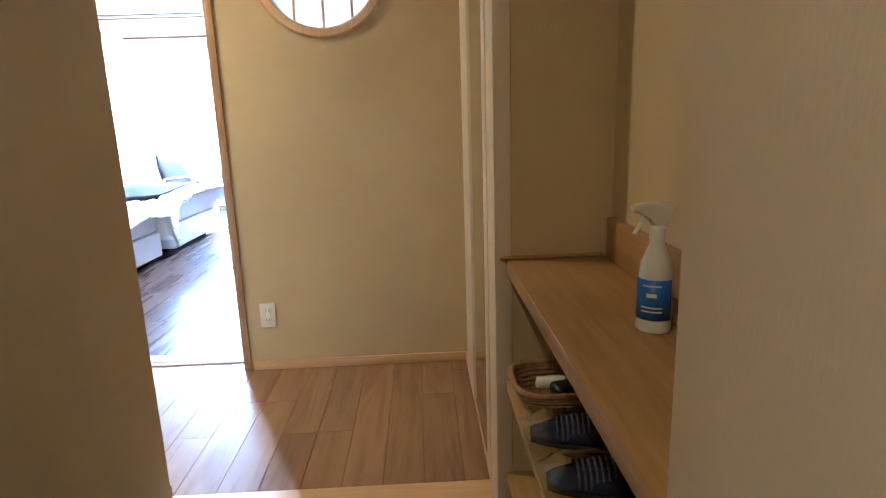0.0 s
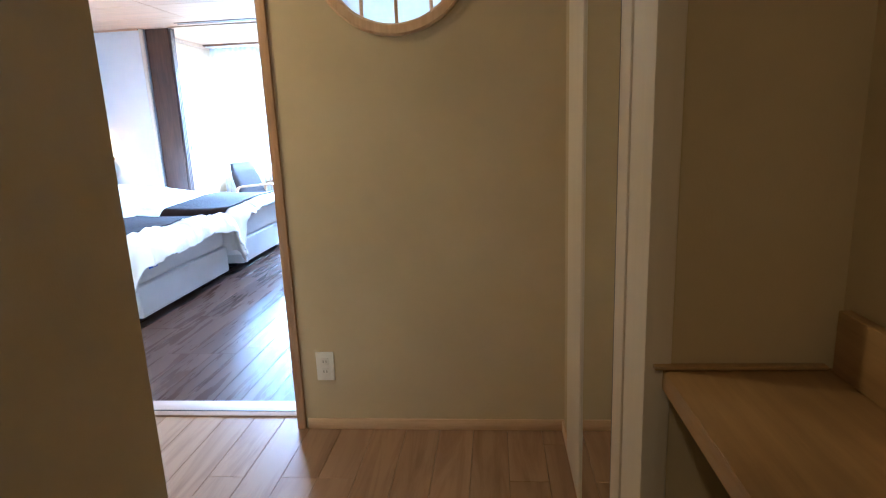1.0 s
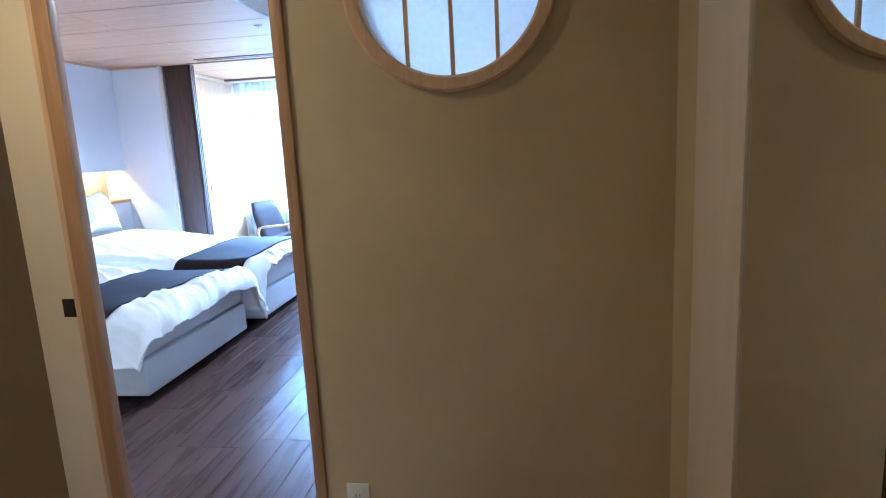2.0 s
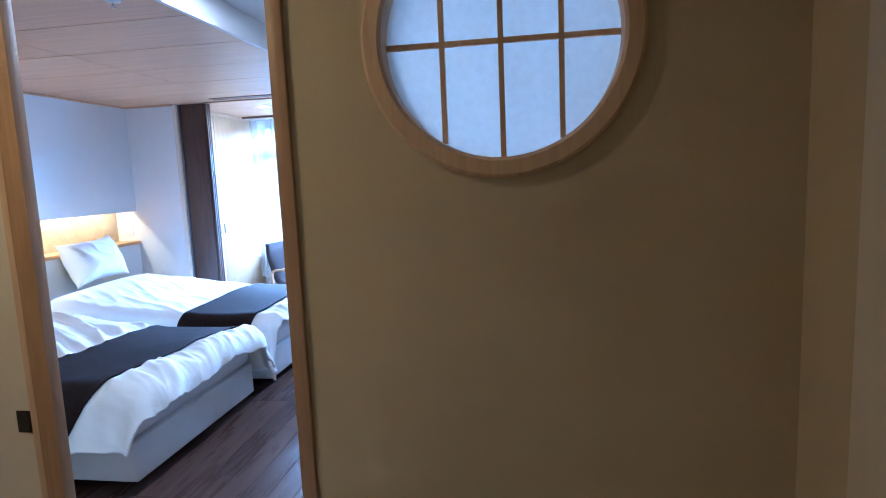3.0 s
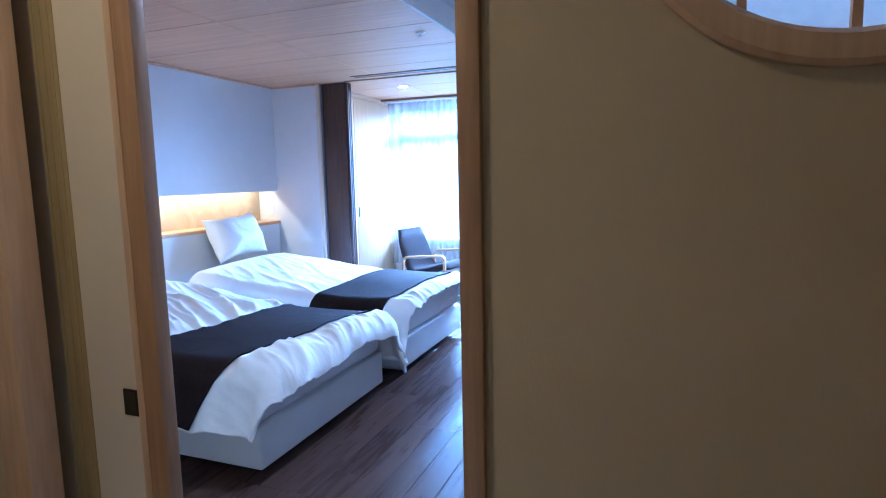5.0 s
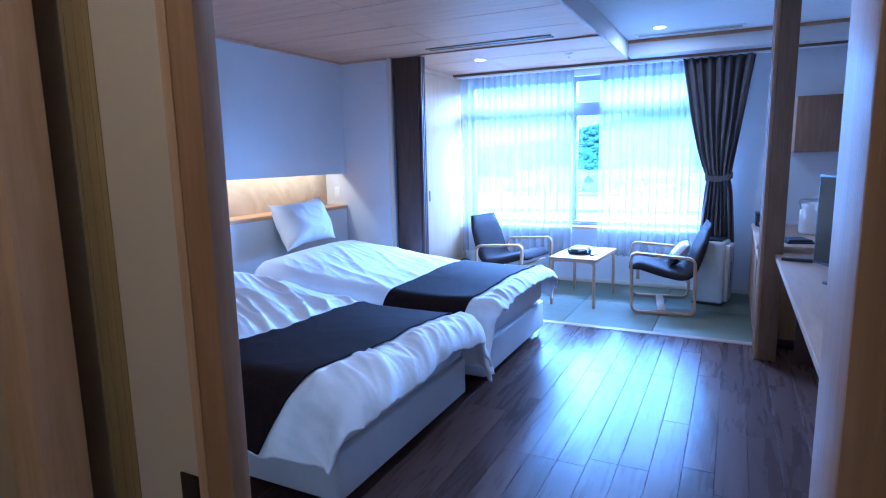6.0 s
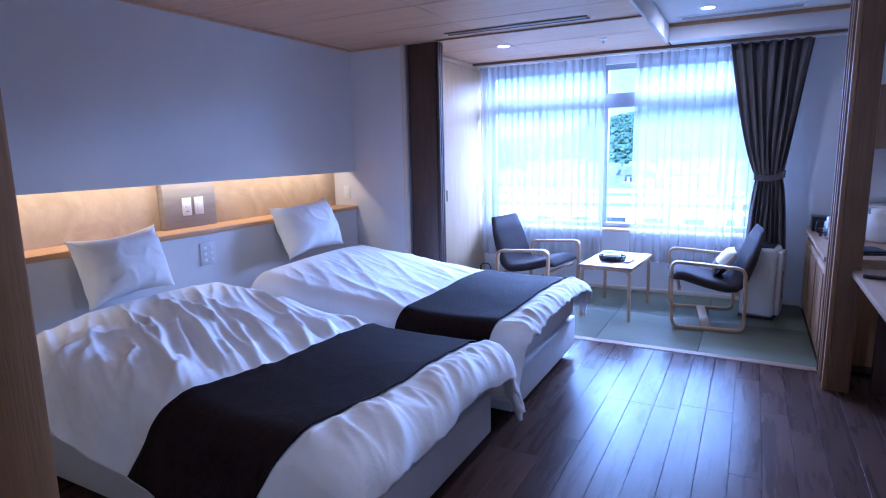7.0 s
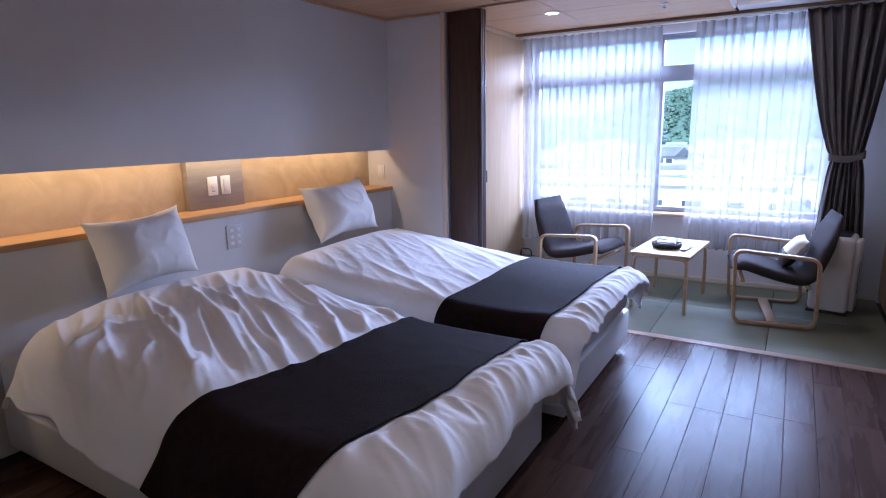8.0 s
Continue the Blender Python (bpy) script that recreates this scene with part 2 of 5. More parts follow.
M_HOUSE = mat("house_plaster", (0.62, 0.60, 0.56), (0.54, 0.52, 0.48), rough=0.9, scale=0.4, rnd=0.2)
M_ROOF = mat("grey_roof_tile", (0.17, 0.18, 0.20), (0.12, 0.125, 0.14), rough=0.6, scale=0.8, rnd=0.3)
M_CONC = mat("concrete", (0.45, 0.44, 0.42), (0.38, 0.37, 0.35), rough=0.9, scale=0.6)
M_PANE = mat("far_glass", (0.05, 0.06, 0.07), rough=0.1, scale=2)


# ---- mesh tools ----
def finish(bm, smooth=False, angle=0.6):
    bmesh.ops.recalc_face_normals(bm, faces=bm.faces)
    if smooth:
        for f in bm.faces:
            f.smooth = True
        for e in bm.edges:
            if len(e.link_faces) == 2 and e.calc_face_angle(0) > angle:
                e.smooth = False
    return bm


def part(name, bm, material, parent=None, label=""):
    me = bpy.data.meshes.new(name)
    bm.to_mesh(me)
    bm.free()
    me.materials.append(material)
    ob = new(name, me)
    if parent is not None:
        ob.parent = parent
    if label:
        tagged(ob, label)
    return ob


def thing(name, loc, label, category, turn=0.0, group="", kind=""):
    ob = new(name)
    ob.matrix_basis = pose(*loc, 0, 0, turn)
    ob.empty_display_size = 0.1
    return tagged(ob, label, category, group, kind)


def box(x0, x1, y0, y1, z0, z1, bevel=0.0, seg=2, bm=None):
    b = bmesh.new()
    v = [b.verts.new((x, y, z)) for z in (z0, z1) for x, y in ((x0, y0), (x1, y0), (x1, y1), (x0, y1))]
    for q in ((3, 2, 1, 0), (4, 5, 6, 7), (0, 1, 5, 4), (1, 2, 6, 5), (2, 3, 7, 6), (3, 0, 4, 7)):
        b.faces.new([v[i] for i in q])
    if bevel:
        bmesh.ops.bevel(b, geom=list(b.edges), offset=bevel, segments=seg, profile=0.5, affect="EDGES")
        finish(b, True)
    if bm is None:
        return b
    tmp = bpy.data.meshes.new("tmp")
    b.to_mesh(tmp)
    b.free()
    bm.from_mesh(tmp)
    bpy.data.meshes.remove(tmp)
    return bm


def rounded(pts, r, seg=5, closed=True):
    """A polyline with its corners rounded."""
    pts = [Vector(p) for p in pts]
    out, n = [], len(pts)
    for i, p in enumerate(pts):
        if not closed and i in (0, n - 1):
            out.append(p)
            continue
        a, b = (pts[i - 1] - p), (pts[(i + 1) % n] - p)
        k = min(r, a.length * 0.49, b.length * 0.49)
        s, e = p + a.normalized() * k, p + b.normalized() * k
        for j in range(seg + 1):
            u = j / seg
            out.append(s * (1 - u) ** 2 + p * 2 * u * (1 - u) + e * u * u)
    return out


def sweep(pts, normal, wide, thick, closed=False, bm=None):
    """A bar of rectangular section with eased edges along a planar line; wide lies along the normal."""
    bm = bm or bmesh.new()
    nrm = Vector(normal).normalized()
    n, rings = len(pts), []
    c = min(wide, thick) * 0.22
    w, h = wide / 2, thick / 2
    sect = [(-w + c, -h), (w - c, -h), (w, -h + c), (w, h - c), (w - c, h), (-w + c, h), (-w, h - c), (-w, -h + c)]
    for i, p in enumerate(pts):
        a = pts[i - 1] if (i or closed) else p
        b = pts[(i + 1) % n] if (i < n - 1 or closed) else p
        t = (Vector(b) - Vector(a)).normalized()
        s = t.cross(nrm).normalized()
        rings.append([bm.verts.new(Vector(p) + nrm * u + s * v) for u, v in sect])
    for i in range(n if closed else n - 1):
        a, b = rings[i], rings[(i + 1) % n]
        for k in range(8):
            bm.faces.new((a[k], a[(k + 1) % 8], b[(k + 1) % 8], b[k]))
    if not closed:
        bm.faces.new(rings[0][::-1])
        bm.faces.new(rings[-1])
    return finish(bm, True)


def tube(pts, r, bm=None, seg=8, closed=False):
    bm = bm or bmesh.new()
    n, rings = len(pts), []
    for i, p in enumerate(pts):
        a = pts[i - 1] if (i or closed) else p
        b = pts[(i + 1) % n] if (i < n - 1 or closed) else p
        t = (Vector(b) - Vector(a)).normalized()
        u = t.orthogonal().normalized() if abs(t.z) > 0.9 else t.cross(Vector((0, 0, 1))).normalized()
        v = t.cross(u)
        rings.append([bm.verts.new(Vector(p) + (u * math.cos(q) + v * math.sin(q)) * r) for q in (2 * math.pi * k / seg for k in range(seg))])
    for i in range(n if closed else n - 1):
        a, b = rings[i], rings[(i + 1) % n]
        for k in range(seg):
            bm.faces.new((a[k], a[(k + 1) % seg], b[(k + 1) % seg], b[k]))
    if not closed:
        bm.faces.new(rings[0][::-1])
        bm.faces.new(rings[-1])
    return finish(bm, True)


def lathe(profile, seg=24, sx=1.0, sy=1.0, bm=None):
    """A turned body from (radius, height) pairs, closed at both ends."""
    bm = bm or bmesh.new()
    rings = [[bm.verts.new((r * sx * math.cos(a), r * sy * math.sin(a), z)) for a in (2 * math.pi * k / seg for k in range(seg))] for r, z in profile]
    for a, b in zip(rings, rings[1:]):
        for k in range(seg):
            bm.faces.new((a[k], a[(k + 1) % seg], b[(k + 1) % seg], b[k]))
    bm.faces.new(rings[0][::-1])
    bm.faces.new(rings[-1])
    return finish(bm, True)


def grid(fn, nu, nv, bm=None):
    """A sheet from a function of u, v in 0..1."""
    bm = bm or bmesh.new()
    vs = [[bm.verts.new(fn(i / nu, j / nv)) for j in range(nv + 1)] for i in range(nu + 1)]
    for i in range(nu):
        for j in range(nv):
            f = bm.faces.new((vs[i][j], vs[i + 1][j], vs[i + 1][j + 1], vs[i][j + 1]))
            f.smooth = True
    return bm


def thicken(ob, t, offset=-1.0):
    md = ob.modifiers.new("thickness", "SOLIDIFY")
    md.thickness, md.offset = t, offset
    return ob


def struct(name, bm, material, label="", category=""):
    return tagged(part(name, bm, material), label, category, "", "structure")


# ---- large structure ----
Y_HALL, Y_ROOM = 2.880, 2.985      # the two faces of the wall between hall and room
X_HEAD, Y_SIDE, Y_WIN = -3.83, 7.128, 8.80
X_RIGHT, X_HALLR, X_LEFT = 0.48, 0.772, -0.25
Z_WOOD, Z_TRAY, Z_HALL = 2.329, 2.47, 2.38
CX, CZ, CR = 0.190, 1.781, 0.262      # centre and radius of the round opening
SHELF_0, SHELF_1 = 0.68, 1.70      # the recess for the shoe shelves
DOOR_L, DOOR_R, DOOR_H = -1.335, -0.295, 2.06

# wall between hall and room, with a doorway and a round opening
bm = bmesh.new()
box(-4.2, DOOR_L, Y_HALL, Y_ROOM - 0.05, -0.2, 2.6, bm=bm)
box(DOOR_L, DOOR_R, Y_HALL, Y_ROOM, DOOR_H, 2.6, bm=bm)
box(DOOR_R, CX - 0.35, Y_HALL, Y_ROOM, -0.2, 2.6, bm=bm)
box(CX + 0.35, 1.0, Y_HALL, Y_ROOM, -0.2, 2.6, bm=bm)
N = 48
for yy, flip in ((Y_HALL, False), (Y_ROOM, True)):
    sq = []
    for k in range(N):
        a = 2 * math.pi * k / N
        c, s = math.cos(a), math.sin(a)
        m_ = max(abs(c), abs(s))
        sq.append((c / m_ * 0.35, s / m_ * 0.35, c, s))
    inner = [bm.verts.new((CX + c * CR, yy, CZ + s * CR)) for _, _, c, s in sq]
    outer = [bm.verts.new((CX + a_, yy, CZ + b_)) for a_, b_, _, _ in sq]
    for k in range(N):
        q = (inner[k], inner[(k + 1) % N], outer[(k + 1) % N], outer[k])
        bm.faces.new(q if flip else q[::-1])
    if flip:
        for k in range(N):
            bm.faces.new((first[k], first[(k + 1) % N], inner[(k + 1) % N], inner[k]))
    first = inner
box(CX - 0.35, CX + 0.35, Y_HALL, Y_ROOM, -0.2, CZ - 0.35, bm=bm)
box(CX - 0.35, CX + 0.35, Y_HALL, Y_ROOM, CZ + 0.35, 2.6, bm=bm)
struct("wall_partition", bm, M_HALLWALL, "beige papered wall between the entrance hall and bedroom", "wall")

struct("wall_hall_left", box(-0.35, X_LEFT, -1.6, 1.91, -0.2, 2.6), M_HALLWALL, "beige papered wall at the entrance", "wall")
struct("wall_hall_left_return", box(-1.9, -0.35, 1.79, 1.91, -0.2, 2.6), M_HALLWALL, "beige papered wall behind the entrance corner", "wall")
struct("wall_hall_far_left", box(-2.0, -1.9, 1.79, Y_HALL, -0.2, 2.6), M_HALLWALL, "beige papered end wall of the hall", "wall")
bm = bmesh.new()
box(X_HALLR, 1.32, -1.6, SHELF_0, -0.2, 2.6, bm=bm)
box(X_HALLR + 0.29, 1.32, SHELF_0, SHELF_1, -0.2, 2.6, bm=bm)
box(X_HALLR, 1.32, SHELF_1, Y_HALL, -0.2, 2.6, bm=bm)
struct("wall_hall_right", bm, M_HALLWALL, "beige papered hall wall with a recess for shelves", "wall")
# unseen wall, closes the hall's back so that no sun leaks in
struct("wall_entry_back", box(-0.35, 1.32, -1.72, -1.6, -0.2, 2.6), M_HALLWALL, "beige papered wall behind the entrance", "wall")
struct("ceiling_hall", box(-2.0, 1.32, -1.72, Y_HALL, Z_HALL, Z_HALL + 0.12), M_TRAY, "white ceiling of the entrance hall", "ceiling")

# bedroom walls
struct("wall_head", box(-4.25, X_HEAD - 0.24, Y_ROOM, Y_SIDE, -0.2, 2.6), M_NICHE, "plastered wall behind the headboard niche", "wall")
bm = bmesh.new()
box(X_HEAD - 0.238, X_HEAD - 0.05, Y_ROOM, Y_SIDE, 1.345, 2.6, bm=bm)
box(X_HEAD - 0.05, X_HEAD, Y_ROOM, Y_SIDE, 1.275, 2.6, bm=bm)
struct("wall_head_bulkhead", bm, M_WALL, "white papered upper wall over the bed niche", "wall")
struct("wall_side", box(-4.25, -3.31, Y_SIDE, Y_SIDE + 0.10, -0.2, 2.6), M_WALL, "white papered wall beside the far bed", "wall")
struct("wall_closet", box(-3.45, -3.30, Y_SIDE + 0.10, Y_WIN, -0.2, 2.6), M_WALL, "white wall with closet doors by the window", "wall")
struct("wall_right", box(X_RIGHT, X_RIGHT + 0.12, Y_ROOM, Y_WIN, -0.2, 2.6), M_WALL, "white papered wall behind the desk", "wall")
WX0, WX1, WZ0, WZ1 = -3.22, -0.60, 0.63, 2.25
bm = bmesh.new()
box(-3.45, WX0, Y_WIN, Y_WIN + 0.18, -0.2, 2.7, bm=bm)
box(WX1, X_RIGHT + 0.12, Y_WIN, Y_WIN + 0.18, -0.2, 2.7, bm=bm)
box(WX0, WX1, Y_WIN, Y_WIN + 0.18, -0.2, WZ0, bm=bm)
box(WX0, WX1, Y_WIN, Y_WIN + 0.18, WZ1, 2.7, bm=bm)
struct("wall_window", bm, M_WALL, "white wall with a wide window opening", "wall")

# ceilings: boarded part in one mesh, white tray, lowered soffit
X_TRAY, Y_SOFFIT = -1.36, 8.30
struct("ceiling_backing", box(-4.25, X_TRAY, Y_ROOM, Y_WIN, Z_WOOD + 0.015, Z_WOOD + 0.30), M_JOINT, "dark backing seen in the ceiling seams", "ceiling")
bm = bmesh.new()
ys = [2.988, 3.25, 3.81, 4.37, 4.93, 5.50, 6.06, 6.62, 7.13, 7.70, 8.26, 8.795]
for k, (a, b) in enumerate(zip(ys, ys[1:])):
    cuts = [X_HEAD + 0.001, -2.54, X_TRAY - 0.001]
    for c, d in zip(cuts, cuts[1:]):
        box(c + 0.003, d - 0.003, a + 0.004, b - 0.004, Z_WOOD, Z_WOOD + 0.014, bm=bm)
struct("ceiling_boards", bm, M_CEIL, "cedar board ceiling over the beds with fine seams", "ceiling")
struct("ceiling_tray", box(X_TRAY, X_RIGHT + 0.12, Y_ROOM, Y_WIN, Z_TRAY, Z_TRAY + 0.1), M_TRAY, "white raised ceiling over the walkway", "ceiling")
struct("ceiling_soffit", box(X_TRAY + 0.02, X_RIGHT, Y_SOFFIT, Y_WIN, Z_WOOD, Z_TRAY - 0.002), M_WALL, "white lowered ceiling over the window", "ceiling")
struct("trim_tray_edge", box(X_TRAY - 0.003, X_TRAY + 0.018, Y_ROOM, Y_SOFFIT, Z_WOOD - 0.012, Z_TRAY - 0.002), M_WALL, "white painted fascia along the board ceiling", "trim")
struct("trim_soffit_moulding", box(X_TRAY + 0.02, X_RIGHT, Y_SOFFIT - 0.025, Y_SOFFIT - 0.001, Z_TRAY - 0.03, Z_TRAY - 0.002), M_OAK, "brown wood moulding under the raised ceiling", "trim")
struct("trim_right_moulding", box(X_RIGHT - 0.024, X_RIGHT, Y_ROOM, Y_SOFFIT - 0.03, Z_TRAY - 0.03, Z_TRAY - 0.002), M_OAK, "brown wood moulding along the desk wall", "trim")
struct("trim_head_ceiling", box(X_HEAD, X_HEAD + 0.022, Y_ROOM, Y_SIDE - 0.022, Z_WOOD - 0.018, Z_WOOD - 0.002), M_CEIL, "thin brown ceiling moulding over the beds", "trim")
struct("trim_side_ceiling", box(X_HEAD, -3.31, Y_SIDE - 0.022, Y_SIDE, Z_WOOD - 0.018, Z_WOOD - 0.002), M_CEIL, "thin brown ceiling moulding on the side wall", "trim")
struct("trim_window_head", box(-3.30, X_RIGHT, Y_WIN - 0.30, Y_WIN - 0.275, Z_WOOD - 0.024, Z_WOOD - 0.002), M_POST, "dark wood pelmet strip over the curtains", "trim")
# unseen slab added to block the sun from above
struct("roof_slab", box(-4.4, 1.5, -1.9, 9.1, 2.72, 2.9), M_CONC, "unseen concrete slab that keeps sun out of the rooms", "roof")

Y_STRIP = 7.062
# floors: slabs under the laid pieces
floor_room = struct("floor_room", box(-4.1, X_RIGHT + 0.12, Y_ROOM + 0.115, Y_STRIP, -0.2, -0.012), M_JOINT, "dark plank floor of the bedroom", "floor")
floor_hall = struct("floor_hall", box(-1.9, X_HALLR, 1.92, Y_ROOM - 0.02, -0.2, -0.012), M_JOINT, "brown plank floor of the hall", "floor")
floor_bay = struct("floor_bay", box(-3.45, X_RIGHT + 0.12, Y_STRIP + 0.075, Y_WIN, -0.2, -0.02), M_JOINT, "green straw mat floor of the sitting bay", "floor")
struct("floor_entry", box(-0.35, 1.32, -1.72, 1.84, -0.30, -0.14), M_STONE, "grey tiled entrance floor", "floor")
struct("step_edge", box(X_LEFT - 0.6, X_HALLR, 1.80, 1.92, -0.16, 0.004, 0.006), M_TRIM_H, "pale wooden step edge of the raised hall floor", "step")
struct("door_sill", box(DOOR_L - 0.4, DOOR_R + 0.02, Y_ROOM - 0.02, Y_ROOM + 0.115, -0.03, 0.006, 0.003), M_SILL, "pale wooden sill of the sliding door", "sill")
struct("sill_groove", box(DOOR_L - 0.3, DOOR_R, Y_ROOM + 0.018, Y_ROOM + 0.026, 0.006, 0.0075), M_BRONZE, "metal floor rail in the door sill", "rail")
struct("mat_edge_sill", box(-3.30, -0.185, Y_STRIP + 0.002, Y_STRIP + 0.073, -0.03, 0.004, 0.002), M_SILL, "pale wood strip between planks and straw mats", "sill")

# skirting
struct("baseboard_hall", box(DOOR_R + 0.04, X_HALLR, Y_HALL - 0.010, Y_HALL - 0.0005, 0.0, 0.045, 0.002), M_TRIM_H, "light wood skirting board", "baseboard")
struct("baseboard_hall_right", box(X_HALLR - 0.010, X_HALLR - 0.0005, 1.92, Y_HALL - 0.012, 0.0, 0.045, 0.002), M_TRIM, "light wood skirting board", "baseboard")
struct("baseboard_left_return", box(-1.9, X_LEFT, 1.9105, 1.921, 0.0, 0.045, 0.002), M_TRIM_H, "light wood skirting board", "baseboard")
struct("baseboard_partition_room", box(DOOR_R + 0.02, X_RIGHT - 0.012, Y_ROOM + 0.0005, Y_ROOM + 0.011, 0.0, 0.05, 0.002), M_OAK, "wood skirting board", "baseboard")
struct("baseboard_right", box(X_RIGHT - 0.011, X_RIGHT - 0.0005, Y_ROOM, 7.1, 0.0, 0.05, 0.002), M_DARKWOOD, "dark wood skirting board under the desk", "baseboard")
struct("baseboard_side", box(X_HEAD, -3.31, Y_SIDE - 0.011, Y_SIDE - 0.0005, 0.0, 0.05, 0.002), M_OAK, "wood skirting board", "baseboard")
struct("baseboard_window", box(-3.29, -0.2, Y_WIN - 0.011, Y_WIN - 0.0005, 0.0, 0.04, 0.002), M_PALE, "pale skirting under the window", "baseboard")

# ---- hall: doorway, sliding door, round window ----
jamb = thing("door_frame", (0, 0, 0), "brown oak frame round the doorway to the bedroom", "door frame", kind="structure")
part("jamb", box(DOOR_R - 0.006, DOOR_R + 0.030, Y_HALL - 0.012, Y_ROOM + 0.008, 0.0, DOOR_H + 0.03, 0.003), M_OAK, jamb)
part("jamb", box(DOOR_L - 0.085, DOOR_L + 0.004, Y_HALL - 0.012, Y_ROOM - 0.045, 0.0, DOOR_H + 0.03, 0.003), M_TRIM, jamb)
part("head_rail", box(DOOR_L + 0.005, DOOR_R - 0.013, Y_HALL - 0.012, Y_ROOM + 0.008, DOOR_H - 0.005, DOOR_H + 0.03, 0.003), M_OAK, jamb)

door = thing("sliding_door", (-1.470, Y_ROOM + 0.022, 0.008), "cream sliding door with oak edge, pushed open", "sliding door")
part("panel", box(-0.42, 0.346, -0.014, 0.014, 0.02, 2.02), M_CREAM, door)
part("stile", box(0.3465, 0.418, -0.019, 0.019, 0.0, 2.04, 0.003), M_OAK, door, "oak leading edge of the door")
part("stile_face", box(0.3465, 0.366, -0.0215, -0.0192, 0.0, 2.04, 0.001), M_TRIM, door, "paler face strip of the leading edge")
part("bottom_rail", box(-0.42, 0.346, -0.017, 0.017, 0.0, 0.045, 0.002), M_TRIM_H, door)
inlay = part("inlay", box(0.113, 0.188, -0.0165, -0.0141, 0.046, 2.02, 0.001), M_OLIVE, door, "dull gold upright band on the door")
for k in range(3):
    part("ridge", box(0.121 + 0.024 * k, 0.127 + 0.024 * k, -0.0178, -0.0166, 0.046, 2.02), M_OLIVE, inlay)
pull = part("pull", box(0.297, 0.343, -0.0175, -0.013, 0.842, 0.905, 0.002), M_BRONZE, door, "small dark recessed door pull")
part("pull_recess", box(0.303, 0.337, -0.0185, -0.0172, 0.848, 0.899), M_BLACK, pull)

rw = thing("round_window", (CX, Y_HALL, CZ), "round shoji window with pale wood ring and grid", "window", kind="structure")
bm = bmesh.new()
prof = [(0.243, 0.075), (0.243, -0.012), (0.250, -0.020), (0.278, -0.020), (0.285, -0.013), (0.285, -0.0005), (0.2615, -0.0005), (0.2615, 0.075)]
seg = 72
rings = [[bm.verts.new((r * math.cos(2 * math.pi * k / seg), y, r * math.sin(2 * math.pi * k / seg))) for k in range(seg)] for r, y in prof]
for i in range(len(prof)):
    a, b = rings[i], rings[(i + 1) % len(prof)]
    for k in range(seg):
        bm.faces.new((a[k], a[(k + 1) % seg], b[(k + 1) % seg], b[k]))
part("ring", finish(bm, True), M_TRIM, rw, "pale wood ring")
for x in (-0.122, 0.001, 0.124):
    h = math.sqrt(0.243 ** 2 - x * x) - 0.001
    part("muntin", box(x - 0.0055, x + 0.0055, 0.022, 0.034, -h, h), M_TRIM, rw)
part("crossbar", box(-0.241, 0.241, 0.0225, 0.0335, -0.010, 0.001), M_TRIM, rw)
bm = bmesh.new()
c0 = [bm.verts.new((0.2425 * math.cos(2 * math.pi * k / seg), 0.037, 0.2425 * math.sin(2 * math.pi * k / seg))) for k in range(seg)]
bm.faces.new(c0)
part("paper", bm, M_SHOJI, rw, "white translucent shoji paper")


def socket(loc, turn, label, kind_=0):
    """A wall plate; kind_ 0: power outlet, 1: dimmer knob, 2: rocker switch, 3: six-button panel."""
    t = thing("power_outlet" if kind_ == 0 else "light_switch", loc, label, "outlet" if kind_ == 0 else "switch", turn)
    w, h = (0.036, 0.060) if kind_ < 3 else (0.062, 0.074)
    plate = part("plate", box(-w, w, -0.008, 0.0, -h, h, 0.003), M_PLASTIC if kind_ < 3 else M_PANELGREY, t)
    if kind_ == 0:
        for z in (-0.021, 0.021):
            face = part("socket", box(-0.015, 0.015, -0.0095, -0.0081, z - 0.014, z + 0.014, 0.001), M_PLASTIC, t)
            for x in (-0.006, 0.006):
                part("slot", box(x - 0.0012, x + 0.0012, -0.0099, -0.0094, z - 0.005, z + 0.005), M_BLACK, face)
    elif kind_ == 1:
        k = part("knob", lathe([(0.016, 0), (0.016, 0.010), (0.013, 0.013)], 20), M_PLASTIC, t)
        k.matrix_basis = pose(0, -0.008, 0.006, 90)
        part("label_strip", box(-0.012, 0.012, -0.0088, -0.0079, -0.036, -0.028), M_GREYPLASTIC, t)
    elif kind_ == 2:
        part("rocker", box(-0.020, 0.020, -0.013, -0.0079, -0.040, 0.040, 0.003), M_PLASTIC, t)
    else:
        for x in (-0.026, 0.026):
            for z in (-0.04, 0.0, 0.04):
                part("button", box(x - 0.014, x + 0.014, -0.0095, -0.0081, z - 0.010, z + 0.010, 0.001), M_PLASTIC, t)
    return t


socket((-0.165, Y_HALL - 0.0005, 0.272), 0, "white double power outlet low on the beige wall", 0)

# mirror, post and corner trim on the right of the hall
mir = thing("wall_mirror", (X_HALLR, 0.0, 0.0), "tall frameless wall mirror with a pale wood frame", "mirror", kind="structure")
part("glass", box(-0.012, -0.006, 1.94, 2.375, 0.06, 2.1), M_MIRROR, mir, "dim reflecting mirror glass")
part("edge", box(-0.014, -0.001, 1.927, 1.9395, 0.05, 2.11), M_BLACK, mir, "black mirror edge")
part("frame_post", box(-0.018, -0.0005, 2.376, 2.66, 0.046, 2.2, 0.004), M_PALE, mir, "pale wood post")
part("frame_post", box(-0.016, -0.0005, 1.846, 1.926, 0.046, 2.2, 0.004), M_PALE, mir, "pale wood post")
